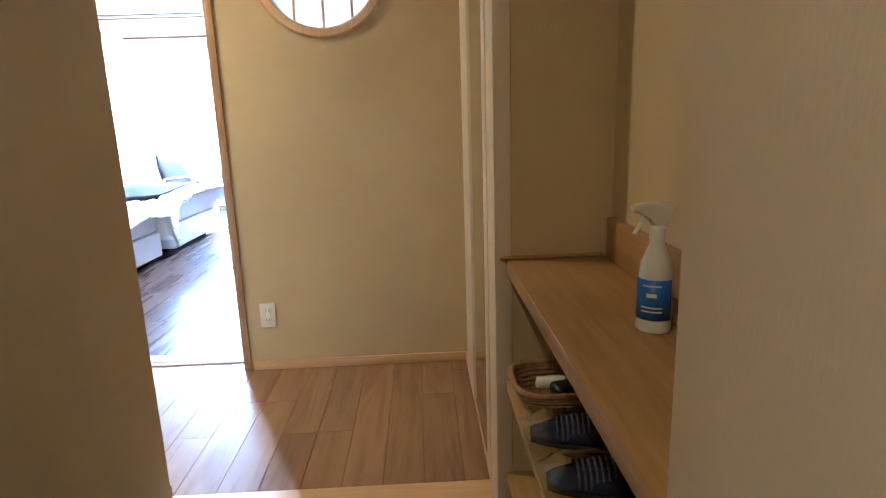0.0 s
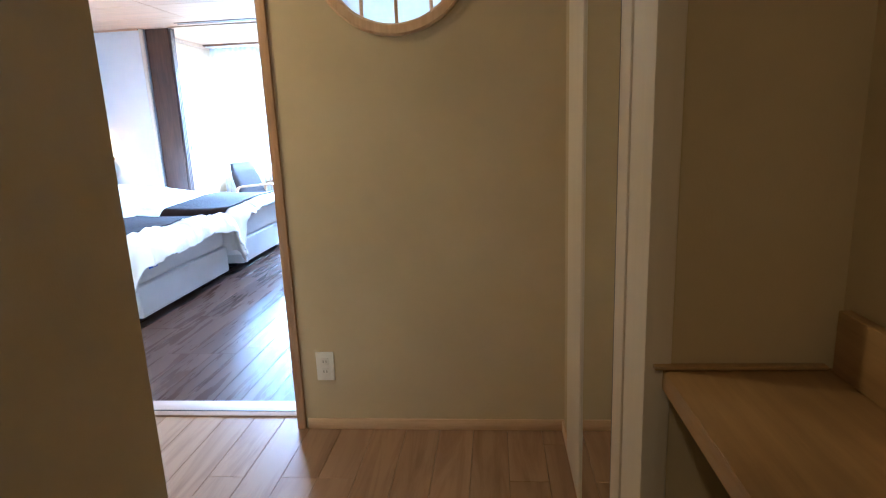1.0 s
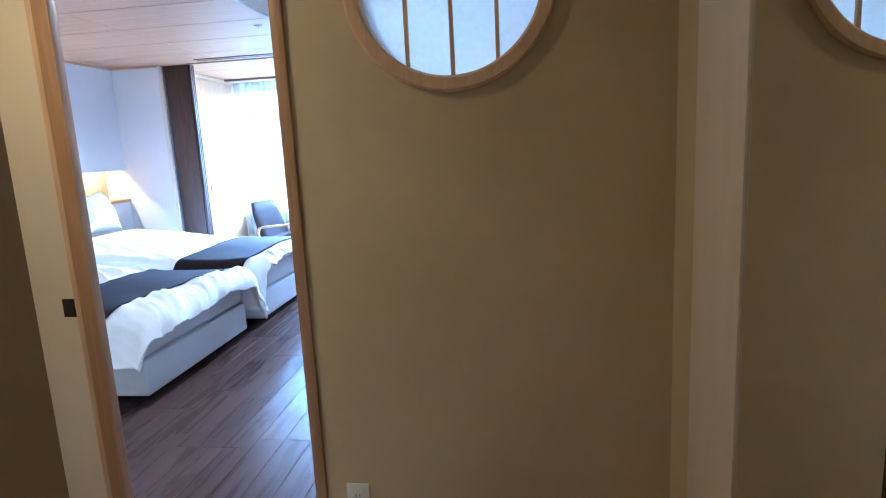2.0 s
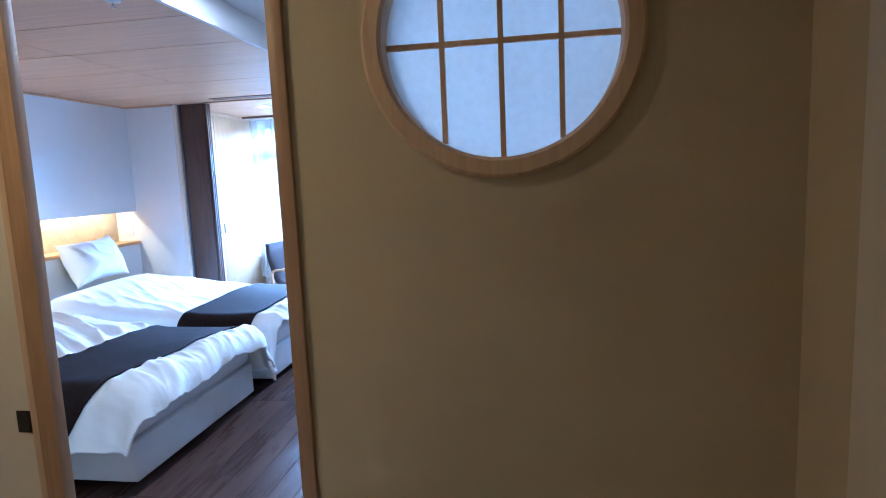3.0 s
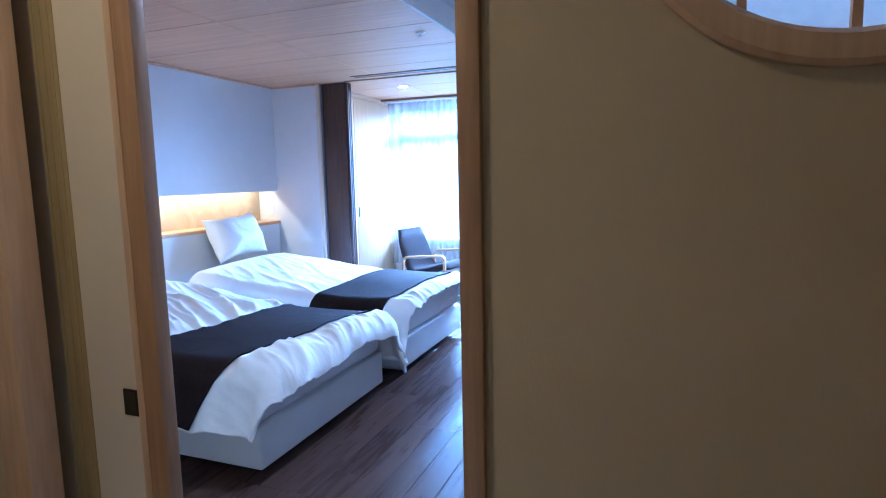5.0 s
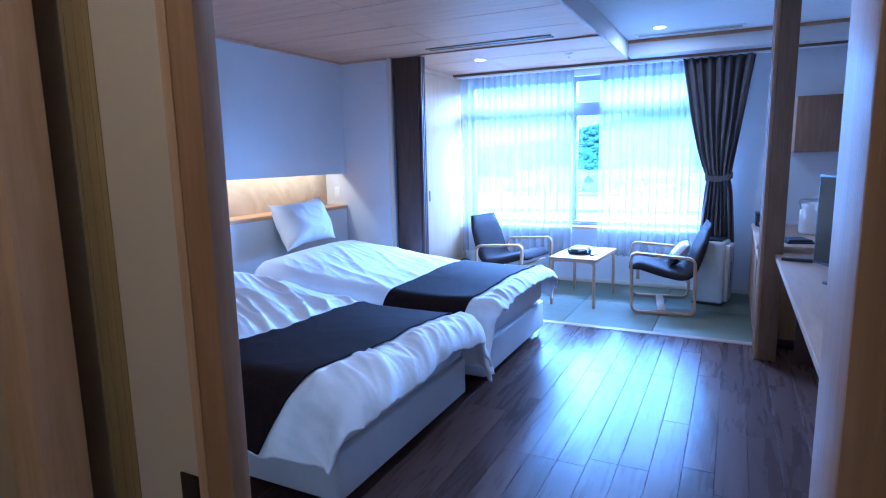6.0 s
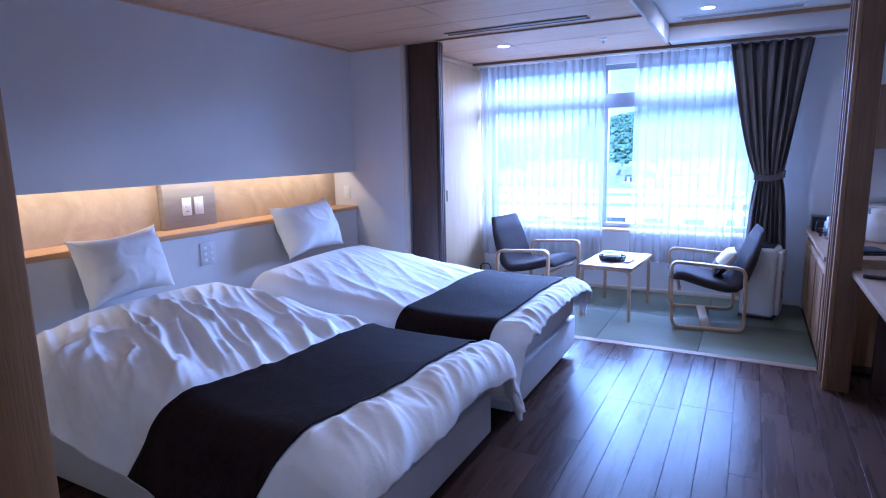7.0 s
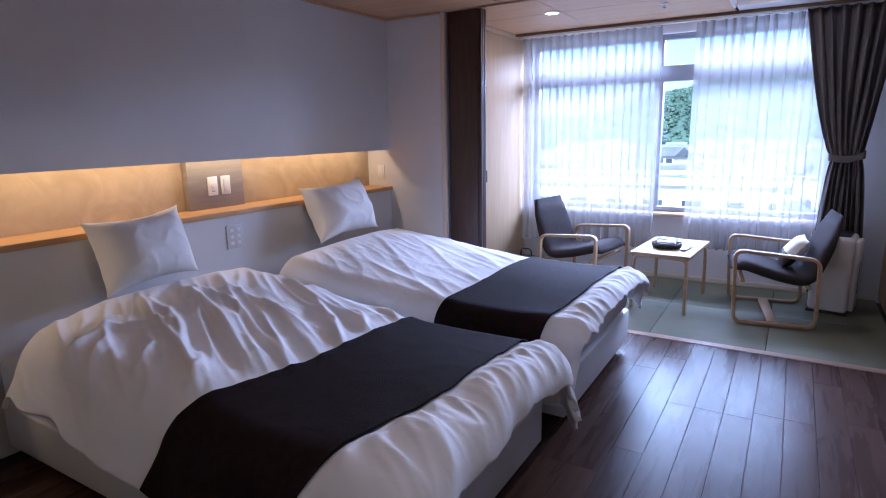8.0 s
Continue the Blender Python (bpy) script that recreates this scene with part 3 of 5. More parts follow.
part("groove", box(-0.006, -0.0005, 1.836, 1.8455, 0.046, 2.2), M_OAK, mir, "narrow shadow groove")
part("frame_bottom", box(-0.009, -0.0005, 1.94, 2.375, 0.046, 0.058, 0.002), M_PALE, mir)
struct("trim_recess_edge", box(X_HALLR - 0.014, X_HALLR + 0.03, SHELF_1 - 0.008, 1.8355, -0.14, 2.3, 0.004), M_PALE, "pale corner trim beside the shoe shelves", "trim")

# ---- shoe shelves ----
sh = thing("shoe_shelf", (X_HALLR, SHELF_0 + 0.002, 0.0), "oak shoe shelf unit built into a wall recess", "shelf")
SL = SHELF_1 - SHELF_0 - 0.006
part("counter", box(0.016, 0.288, 0.0, SL, 0.752, 0.790, 0.004), M_COUNTER, sh, "oak counter top")
part("upstand", box(0.268, 0.288, 0.002, SL - 0.02, 0.791, 0.893, 0.003), M_COUNTER, sh, "oak upstand board")
part("side_lip", box(0.0, 0.267, SL - 0.016, SL, 0.791, 0.798, 0.002), M_COUNTER, sh)
part("shelf_board", box(0.012, 0.286, 0.0, SL, 0.434, 0.456, 0.003), M_COUNTER, sh, "lower oak shelf board")
part("shelf_board", box(0.012, 0.286, 0.0, SL, 0.156, 0.178, 0.003), M_COUNTER, sh, "lowest oak shelf board")
part("back_board", box(0.2865, 0.2885, 0.0, SL, -0.13, 0.751), M_DARKWOOD, sh)

# spray bottle
sp = thing("spray_bottle", (0.957, 1.165, 0.7905), "white spray bottle with blue label on the shoe shelf", "bottle", turn=190)
sp.scale = (0.86, 0.86, 1.0)
part("body", lathe([(0.036, 0.0), (0.039, 0.004), (0.039, 0.02), (0.0375, 0.10), (0.034, 0.135), (0.024, 0.158), (0.0165, 0.172), (0.0165, 0.186)], 28), M_BOTTLE, sp)
bm = bmesh.new()
ring0, ring1 = [], []
for k in range(15):
    a = radians(-30 + 150 * k / 14)
    ring0.append(bm.verts.new((0.0397 * math.cos(a), 0.0397 * math.sin(a), 0.028)))
    ring1.append(bm.verts.new((0.0383 * math.cos(a), 0.0383 * math.sin(a), 0.108)))
for k in range(14):
    bm.faces.new((ring0[k], ring0[k + 1], ring1[k + 1], ring1[k])).smooth = True
lab = thicken(part("label", bm, M_BLUE, sp, "blue label with white lines"), 0.0006, 1)
for z, w in ((0.074, 16), (0.052, 34), (0.044, 34), (0.095, 30)):
    bm = bmesh.new()
    lo, hi = [], []
    for k in range(7):
        a = radians(48 - w + 2 * w * k / 6)
        lo.append(bm.verts.new((0.0402 * math.cos(a), 0.0402 * math.sin(a), z)))
        hi.append(bm.verts.new((0.0402 * math.cos(a), 0.0402 * math.sin(a), z + (0.008 if w < 20 else 0.003))))
    for k in range(6):
        bm.faces.new((lo[k], lo[k + 1], hi[k + 1], hi[k]))
    part("text_bar", bm, M_PAPER, lab)
part("collar", lathe([(0.0175, 0.184), (0.0175, 0.206), (0.014, 0.210)], 24), M_PLASTIC, sp, "ribbed white collar")
hd = bmesh.new()
pr = [(-0.030, 0.228), (-0.036, 0.244), (-0.024, 0.252), (0.046, 0.254), (0.060, 0.250), (0.060, 0.238), (0.036, 0.234), (0.016, 0.222), (0.012, 0.208), (-0.012, 0.208)]
va = [hd.verts.new((x, -0.011, z)) for x, z in pr]
vb = [hd.verts.new((x, 0.011, z)) for x, z in pr]
hd.faces.new(va)
hd.faces.new(vb[::-1])
for k in range(len(pr)):
    hd.faces.new((va[k], vb[k], vb[(k + 1) % len(pr)], va[(k + 1) % len(pr)]))
bmesh.ops.bevel(hd, geom=list(hd.edges), offset=0.003, segments=2, affect="EDGES")
part("spray_head", finish(hd, True), M_PLASTIC, sp, "white trigger spray head")
part("trigger", sweep([Vector(p) for p in ((0.036, 0, 0.236), (0.040, 0, 0.222), (0.048, 0, 0.208), (0.058, 0, 0.196))], (0, 1, 0), 0.012, 0.005), M_PLASTIC, sp)
part("nozzle", box(0.060, 0.067, -0.007, 0.007, 0.237, 0.251, 0.002), M_PLASTIC, sp)

sp.matrix_basis = sp.matrix_basis @ Matrix.Scale(0.845, 4)

stick = thing("wooden_tray", (1.018, 1.03, 0.7905), "reddish lacquered wooden rest against the upstand", "tray")
part("bar", box(-0.018, 0.018, -0.27, 0.27, 0.0, 0.022, 0.004), M_REDBROWN, stick)

# basket with shoe-care things
def square(v):
    return math.copysign(abs(v) ** 0.55, v)


bk = thing("wicker_basket", (0.905, 1.555, 0.4565), "rounded brown wicker basket with shoe care things", "basket")
bm = bmesh.new()
for k, (r, z) in enumerate(((0.080, 0.006), (0.088, 0.016), (0.094, 0.027), (0.100, 0.038), (0.104, 0.049), (0.107, 0.058))):
    pts = [Vector((1.12 * r * square(math.cos(a)) * (1 + 0.010 * ((i + k) % 2)), 0.92 * r * square(math.sin(a)) * (1 + 0.010 * ((i + k) % 2)), z)) for i, a in enumerate(2 * math.pi * j / 36 for j in range(36))]
    tube(pts, 0.0062, bm, 6, True)
lathe([(0.082, 0.0), (0.086, 0.006), (0.086, 0.008)], 30, 1.12, 0.92, bm)
part("weave", bm, M_WICKER, bk)
part("rim", tube([Vector((0.122 * square(math.cos(a)), 0.100 * square(math.sin(a)), 0.066)) for a in (2 * math.pi * j / 36 for j in range(36))], 0.008, None, 8, True), M_WICKER, bk)
br = thing("shoe_brush", (0.945, 1.54, 0.468), "black shoe brush lying in the basket", "brush", turn=15)
part("body", box(-0.075, 0.06, -0.026, 0.026, 0.022, 0.052, 0.010, 3), M_BLACK, br)
part("bristles", box(-0.07, 0.055, -0.022, 0.022, 0.0, 0.022, 0.003), M_DARKCLOTH, br)
tb = thing("cream_tube", (0.87, 1.57, 0.486), "white tube with blue cap lying in the basket", "tube", turn=-20)
t_ = part("tube_body", lathe([(0.004, 0), (0.016, 0.006), (0.017, 0.06), (0.014, 0.075), (0.008, 0.078)], 16), M_PAPER, tb)
t_.matrix_basis = pose(-0.03, 0, 0.012, 0, 80, 0)
c_ = part("cap", lathe([(0.009, 0), (0.009, 0.018), (0.007, 0.020)], 14), M_BLUE, tb)
c_.matrix_basis = pose(0.047, 0, 0.026, 0, 80, 0)


def slipper(loc, turn, lift):
    t = thing("slipper", loc, "navy felt slippers packed in clear film on the shelf", "slippers", turn, group="packed slippers")
    def sole(z, k):
        def fn(u, v):
            x = -0.145 + 0.29 * u
            w = 0.048 * (math.sin(math.pi * min(1, max(0, 0.02 + 0.96 * u))) ** 0.35) * (1 - 0.12 * math.cos(2 * math.pi * u))
            yv = (2 * v - 1)
            return (x, w * yv, z + k * (1 - yv * yv) * math.sin(math.pi * min(1, u * 1.02)) ** 0.5)
        return fn
    thicken(part("sole", grid(sole(0.010, 0.0), 22, 8), M_DARKCLOTH, t), 0.012)
    def upper(u, v):
        x = -0.146 + 0.165 * u
        full = math.sin(math.pi * min(1, 0.02 + 0.545 * u)) ** 0.35
        yv = 2 * v - 1
        return (x, 0.051 * full * yv, 0.014 + 0.042 * full * (1 - yv * yv) ** 0.6 * (0.45 + 0.55 * u))
    thicken(part("upper", grid(upper, 14, 12), M_NAVY, t, "dark blue felt upper"), 0.004)
    random.seed(int(abs(loc[1]) * 1000))
    for k in range(7):
        def band(u, v, k=k):
            x = -0.085 + 0.0125 * k + 0.0055 * v
            yv = 2 * u - 1
            return (x, 0.044 * yv, 0.0185 + 0.041 * (1 - yv * yv) ** 0.6 * (0.70 + 0.05 * k))
        thicken(part("print_bar", grid(band, 12, 1), M_PRINT, t), 0.001)
    def film(u, v):
        x, y = -0.168 + 0.336 * u, -0.068 + 0.136 * v
        e = min(u, 1 - u, v, 1 - v)
        z = 0.004 + 0.062 * min(1, e * 6) * (0.75 if u < 0.6 else 0.45) + 0.006 * noise.noise((x * 45, y * 45, lift))
        return (x, y, max(0.002, z))
    part("wrapper", grid(film, 34, 18), M_FILM, t, "clear crinkled wrapper").visible_shadow = False
    return t


for y, turn, lift in ((1.385, -8, 1.0), (1.22, -6, 2.0), (1.05, -9, 3.0)):
    slipper((0.922, y, 0.4565), turn, lift).scale = (0.88, 0.95, 1.0)


def downlight(loc, label):
    t = thing("downlight", loc, label, "ceiling lamp")
    bm = bmesh.new()
    rs = [(0.062, 0.0), (0.062, -0.004), (0.048, -0.005), (0.044, 0.010)]
    rg = [[bm.verts.new((r * math.cos(2 * math.pi * k / 28), r * math.sin(2 * math.pi * k / 28), z)) for k in range(28)] for r, z in rs]
    for a, b in zip(rg, rg[1:]):
        for k in range(28):
            bm.faces.new((a[k], a[(k + 1) % 28], b[(k + 1) % 28], b[k])).smooth = True
    part("trim_ring", bm, M_PLASTIC, t)
    part("diffuser", lathe([(0.044, -0.001), (0.044, 0.0)], 24), M_LAMP, t, "glowing lamp disc")
    return t


downlight((-2.61, 7.70, Z_WOOD - 0.001), "small lit round lamp in the board ceiling")
downlight((-1.01, 7.82, Z_TRAY - 0.001), "small lit round lamp in the white ceiling")
# fitting of the unseen lamp added over the walkway
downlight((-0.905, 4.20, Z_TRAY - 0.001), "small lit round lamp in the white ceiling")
for loc in ((-1.0, 2.25, Z_HALL - 0.001), (0.10, -0.1, Z_HALL - 0.001)):
    t = thing("downlight", loc, "round recessed lamp in the hall ceiling", "ceiling lamp")
    bm = bmesh.new()
    rg = [[bm.verts.new((r * math.cos(2 * math.pi * k / 28), r * math.sin(2 * math.pi * k / 28), z)) for k in range(28)] for r, z in ((0.095, 0.0), (0.095, -0.006), (0.082, -0.008), (0.078, 0.0))]
    for a, b in zip(rg, rg[1:]):
        for k in range(28):
            bm.faces.new((a[k], a[(k + 1) % 28], b[(k + 1) % 28], b[k])).smooth = True
    part("trim_ring", bm, M_PLASTIC, t)

# ---- headboard ----
hb = thing("headboard", (X_HEAD, Y_ROOM, 0.0), "white panelled headboard with a light wood ledge", "headboard")
LEN = Y_SIDE - Y_ROOM
part("panel", box(-0.238, 0.0, 0.002, LEN - 0.002, 0.0, 0.932), M_WALL, hb, "white papered lower panel")
part("ledge", box(-0.237, 0.018, 0.002, LEN - 0.001, 0.9335, 0.965, 0.003), M_LEDGE, hb, "light wood ledge")
part("switch_panel", box(-0.238, -0.185, 2.305, 2.72, 0.966, 1.28, 0.002), M_GREYPANEL, hb, "grey-brown veneer panel for switches")
SW = X_HEAD - 0.1845
socket((SW, 5.462, 1.108), 90, "white dimmer knob switch on the grey panel", 1)
socket((SW, 5.560, 1.108), 90, "white rocker switch on the grey panel", 2)
socket((X_HEAD + 0.0005, 5.448, 0.80), 90, "grey six-button control panel on the headboard", 3)
socket((X_HEAD - 0.098, Y_SIDE - 0.0005, 1.085), 0, "small white switch on the side wall", 2)


# ---- beds ----
BL, BW = 1.93, 1.17


# folds of the near duvet: from (s, t) to (s, t), height, half width
CREASES = ((0.36, 0.06, 1.22, -0.30, 0.040, 0.045), (0.42, 0.13, 1.30, -0.20, 0.032, 0.040), (0.40, -0.12, 1.18, -0.50, 0.042, 0.050),
           (0.62, -0.32, 0.92, -0.52, 0.030, 0.040), (0.50, -0.42, 0.72, -0.22, 0.026, 0.045), (0.50, 0.22, 1.20, 0.02, 0.026, 0.035),
           (0.95, 0.30, 1.30, 0.08, 0.024, 0.030), (1.02, 0.42, 1.30, 0.22, 0.022, 0.030),
           (0.55, -0.42, 0.84, -0.80, 0.034, 0.050), (0.78, -0.40, 1.10, -0.76, 0.030, 0.045), (0.98, -0.34, 1.26, -0.72, 0.028, 0.042), (0.44, -0.30, 0.60, -0.74, 0.032, 0.055))


def make_bed(loc, label, seed, side_near, side_far, runner_x, bend, rumple, over, tip, loose, size):
    """Head at x = 0, foot towards +x; near side at -y. loose: how far the near side slopes outwards."""
    bed = thing("bed", loc, label, "bed", group="twin beds")
    bed.scale = size
    part("base", box(0.0, BL, -BW / 2, BW / 2, 0.055, 0.262, 0.012, 3), M_BOX, bed, "white upholstered bed base")
    for x in (0.14, BL - 0.16):
        for y in (-BW / 2 + 0.14, BW / 2 - 0.14):
            part("leg", box(x - 0.03, x + 0.03, y - 0.03, y + 0.03, 0.0, 0.054, 0.005), M_BLACK, bed)
    part("mattress", box(0.0, BL - 0.005, -BW / 2 + 0.005, BW / 2 - 0.005, 0.263, 0.475, 0.045, 4), M_SHEETS, bed, "mattress in a pale sheet")
    if loose:
        part("mattress_label", box(BL - 0.0045, BL - 0.001, -BW / 2 + 0.13, -BW / 2 + 0.22, 0.345, 0.425), M_BLUE, bed, "blue cloth label on the mattress end")
    s1 = BL + over
    ra, rb = runner_x
    t0, t1 = -BW / 2 - side_near, BW / 2 + side_far
    rt0, rt1 = t0 + 0.015, t1 - 0.015
    R_foot, R_far, R_near = 0.12, 0.11, 0.11 + 0.09 * loose
    A_near = 1.48 - 0.48 * loose
    sx, ty_far, ty_near = BL - R_foot + 0.13, BW / 2 - R_far + 0.02 + 0.03 * loose, BW / 2 - R_near + 0.04

    def soft(n, k):
        return max(0.0, 1 - abs(n) * k) ** 1.25

    def lean(t):
        return -bend * max(0.0, 1 - 2.1 * (t - rt0) / (rt1 - rt0)) ** 1.4

    def surf(s, t, up=0.0, wr=1.0):
        ty = ty_near if t < 0 else ty_far
        top = 0.53 + 0.165 * max(0.0, 1 - s / 1.4) ** 1.15 + 0.03 * max(0, 1 - (2 * t / BW) ** 2)
        dx, dy = max(0.0, s - sx), max(0.0, abs(t) - ty)
        n_ = math.hypot(dx, dy)
        x, y = min(s, sx), math.copysign(min(abs(t), ty), t)
        p = Vector((s, t, seed))
        wob = 0.6 * noise.noise(p * 1.6)
        across, along = 0.48 * s + 0.88 * t, 0.88 * s - 0.48 * t
        # long slanting folds, short cross folds, gathers beyond the runner
        c1 = soft(noise.noise((across * 6.5 + wob, along * 1.1, seed)), 3.0) + 0.45 * soft(noise.noise((across * 13 - wob, along * 2.0, seed + 5)), 2.8)
        c2 = soft(noise.noise((s * 3.4 + t * 2.6, t * 3.6 - s * 1.8, seed + 7)), 3.2)
        c4 = soft(noise.noise((t * 6.0 + wob, s * 1.2, seed + 11)), 2.6) + 0.6 * soft(noise.noise((t * 13 + s * 2, s * 2.0, seed + 17)), 2.8)
        foot = max(0.0, min(1.0, (s - rb - lean(t) + 0.02) / 0.08))
        under = max(0.0, min(1.0, (s - ra - lean(t) + 0.10) / 0.14)) * (1 - foot)
        mid = min(1.0, max(0.0, s - 0.22) / 0.2) * (1 - under)
        w = rumple * (0.026 * c1 * mid + 0.009 * c2 * mid) + (0.010 + 0.006 * rumple) * c4 * foot + 0.002 * under * c2 + 0.008 * rumple * c2 * foot
        if loose:
            for sa, ta, sb, tb, high, wide in CREASES:
                ux, uy = sb - sa, tb - ta
                ln = math.hypot(ux, uy)
                k = ((s - sa) * ux + (t - ta) * uy) / (ln * ln)
                if -0.05 < k < 1.05:
                    d = ((s - sa) * uy - (t - ta) * ux) / ln + 0.05 * math.sin(k * 3.1) - 0.03 * noise.noise((k * 3, sa * 9, seed))
                    w += high * mid * max(0.0, 1 - abs(d) / wide) ** 1.3 * max(0.0, math.sin(math.pi * (k + 0.05) / 1.1)) ** 0.6
        w = wr * w + 0.018 * noise.noise(p * 2.0) - 0.008
        head = max(0.0, 1 - (s - first(t)) / 0.09)
        drop = 0.13 * head * head
        if n_ < 1e-9:
            return Vector((x, y, top + w - drop + up))
        k2 = (dy / n_) ** 2
        R = R_foot * (1 - k2) + (R_near if t < 0 else R_far) * k2
        A = 1.52 * (1 - k2) + (A_near if t < 0 else 1.48 - 0.15 * loose) * k2
        A -= 0.20 * (2 * dx * dy / (n_ * n_)) * loose
        q = min(n_ / R, A)
        rest = n_ - q * R
        o, dn = R * math.sin(q) + rest * math.cos(A), R * (1 - math.cos(q)) + rest * math.sin(A)
        if t < 0 and loose:
            # the stiff head corner stands out before the hem drops
            d = 1 - 0.5 * loose * k2 * max(0.0, min(1.0, (1.15 - s) / 0.55)) ** 1.2
            o, dn = o + 0.25 * (n_ - o) * (1 - d), dn * d
        run_ = t if dx > dy else s
        fold = 0.012 * math.sin(run_ * 15 + 4 * noise.noise((run_ * 2, seed, 0)) + seed) + 0.016 * noise.noise((run_ * 9, dn * 4, seed))
        o += fold * min(1.0, dn / 0.15)
        z = top + w * max(0.35, 1 - 0.65 * q / A) - dn - drop * 0.6
        return Vector((x + (o + up * math.sin(q)) * dx / n_, y + math.copysign((o + up * math.sin(q)) * dy / n_, t), z + up * math.cos(q)))

    def first(t):
        return 0.17 + 0.24 * loose * max(0.0, min(1.0, (-t - 0.25) / 0.5))

    def cover(u, v):
        t = t0 + (t1 - t0) * v
        end = s1 + tip * math.exp(-((t1 - t) / 0.30) ** 2) - (0.17 if loose else 0.0) * math.exp(-((t - t0) / 0.20) ** 2) + 0.035 * noise.noise((t * 5, seed, 9)) + 0.016 * noise.noise((t * 17, seed, 4))
        s = first(t) + (end - first(t)) * u
        return surf(s, t)
    thicken(part("duvet", grid(cover, 250, 220), M_LINEN, bed, "rumpled white cotton duvet"), 0.02)

    def run(u, v):
        t = rt0 + (rt1 - rt0) * v
        return surf(ra + (rb - ra) * u + lean(t), t, 0.009, 0.9)
    thicken(part("runner", grid(run, 60, 170), M_RUNNER, bed, "dark brown quilted bed runner"), 0.006, 1)
    return bed


def make_pillow(loc, turn, lean, roll, label, seed, size=1.0):
    t = thing("pillow", loc, label, "pillow", turn, group="bed pillows")
    W, H, T = 0.585 * size, 0.43 * size, 0.165

    def side(sgn):
        def fn(u, v):
            a, b = 2 * u - 1, 2 * v - 1
            pinch = 1 - 0.17 * (1 - a * a) * abs(b) ** 2 - 0.0
            pinch2 = 1 - 0.15 * (1 - b * b) * abs(a) ** 2
            x, z = a * W / 2 * pinch2, b * H / 2 * pinch
            th = T * ((1 - abs(a) ** 3) * (1 - abs(b) ** 3)) ** 0.72
            th += 0.006 * noise.noise((x * 7 + seed, z * 7, seed)) * (1 - a * a) * (1 - b * b)
            th += 0.008 * max(0.0, 1 - abs(noise.noise((x * 8 + z * 5, z * 7 - x * 3, seed + 4))) * 3) ** 1.4 * ((1 - a * a) * (1 - b * b)) ** 0.4
            return (x + 0.004 * noise.noise((z * 9, seed, 1)), sgn * (max(th, 0.002) if max(abs(a), abs(b)) < 0.999 else 0.0), z + 0.006 * noise.noise((x * 9, seed, 2)))
        return fn
    bm = grid(side(-1), 60, 46)
    grid(side(1), 60, 46, bm)
    bmesh.ops.remove_doubles(bm, verts=bm.verts, dist=0.0001)
    finish(bm)
    for f in bm.faces:
        f.smooth = True
    p = part("case", bm, M_LINEN, t, "white cotton pillowcase")
    p.matrix_basis = pose(0, 0, 0, lean, roll, 0)
    return t


BED1 = (X_HEAD + 0.02, 4.705, 0.0)
BED2 = (X_HEAD + 0.09, 6.17, 0.0)
make_bed(BED1, "single bed with rumpled white duvet and dark runner by the door", 1.7, 0.27, 0.31, (1.31, 1.86), 0.20, 1.0, 0.21, 0.10, 0.55, (1.085, 1.045, 1.01))
make_bed(BED2, "single bed with white duvet and dark runner by the side wall", 5.3, 0.38, 0.18, (1.335, 1.885), 0.12, 0.32, 0.13, 0.05, 0.0, (1.06, 1.05, 1.03))
make_pillow((X_HEAD + 0.17, 4.75, 0.865), 90, -17, -3, "white pillow standing against the headboard", 2.0, 0.88)
make_pillow((X_HEAD + 0.20, 6.23, 0.89), 82, -24, -4, "white pillow leaning against the headboard ledge", 9.0, 0.96)

# ---- between bedroom and sitting bay ----
sp_ = thing("sliding_screen_stack", (-3.31, Y_SIDE + 0.10, 0.0), "dark walnut post with white track and stacked screens", "screen")
part("track", box(0.0, 0.028, -0.098, -0.010, 0.0, Z_WOOD - 0.003, 0.003), M_PALE, sp_, "white edge strip")
sp_.scale = (1.28, 1.0, 1.0)
part("groove", box(0.028, 0.034, -0.075, -0.03, 0.0, Z_WOOD - 0.003), M_ALU, sp_)
part("post", box(0.04, 0.24, -0.06, 0.03, 0.0, Z_WOOD - 0.003, 0.004), M_DARKWOOD, sp_, "dark walnut post")
for k in range(3):
    part("screen_edge", box(0.242, 0.262, -0.05 + 0.03 * k, -0.03 + 0.03 * k, 0.0, Z_WOOD - 0.004, 0.002), M_DARKWOOD, sp_)
cl = thing("closet", (-3.30, 8.01, 0.0), "pale wood closet with plain doors and small pulls", "closet")
part("frame", box(0.0005, 0.02, -0.78, -0.74, 0.0, Z_WOOD - 0.004, 0.002), M_TRIM, cl)
part("frame", box(0.0005, 0.02, 0.74, 0.78, 0.0, Z_WOOD - 0.004, 0.002), M_TRIM, cl)
part("head", box(0.0005, 0.02, -0.738, 0.738, Z_WOOD - 0.045, Z_WOOD - 0.004, 0.002), M_TRIM, cl)
for y0, y1, py in ((-0.737, -0.184, -0.225), (-0.176, 0.737, -0.135)):
    d = part("door", box(0.001, 0.017, y0, y1, 0.03, Z_WOOD - 0.048, 0.002), M_CLOSET, cl, "pale wood veneer closet door")
    part("pull", box(0.0175, 0.021, py - 0.012, py + 0.012, 0.95, 1.06, 0.002), M_BRONZE, d)

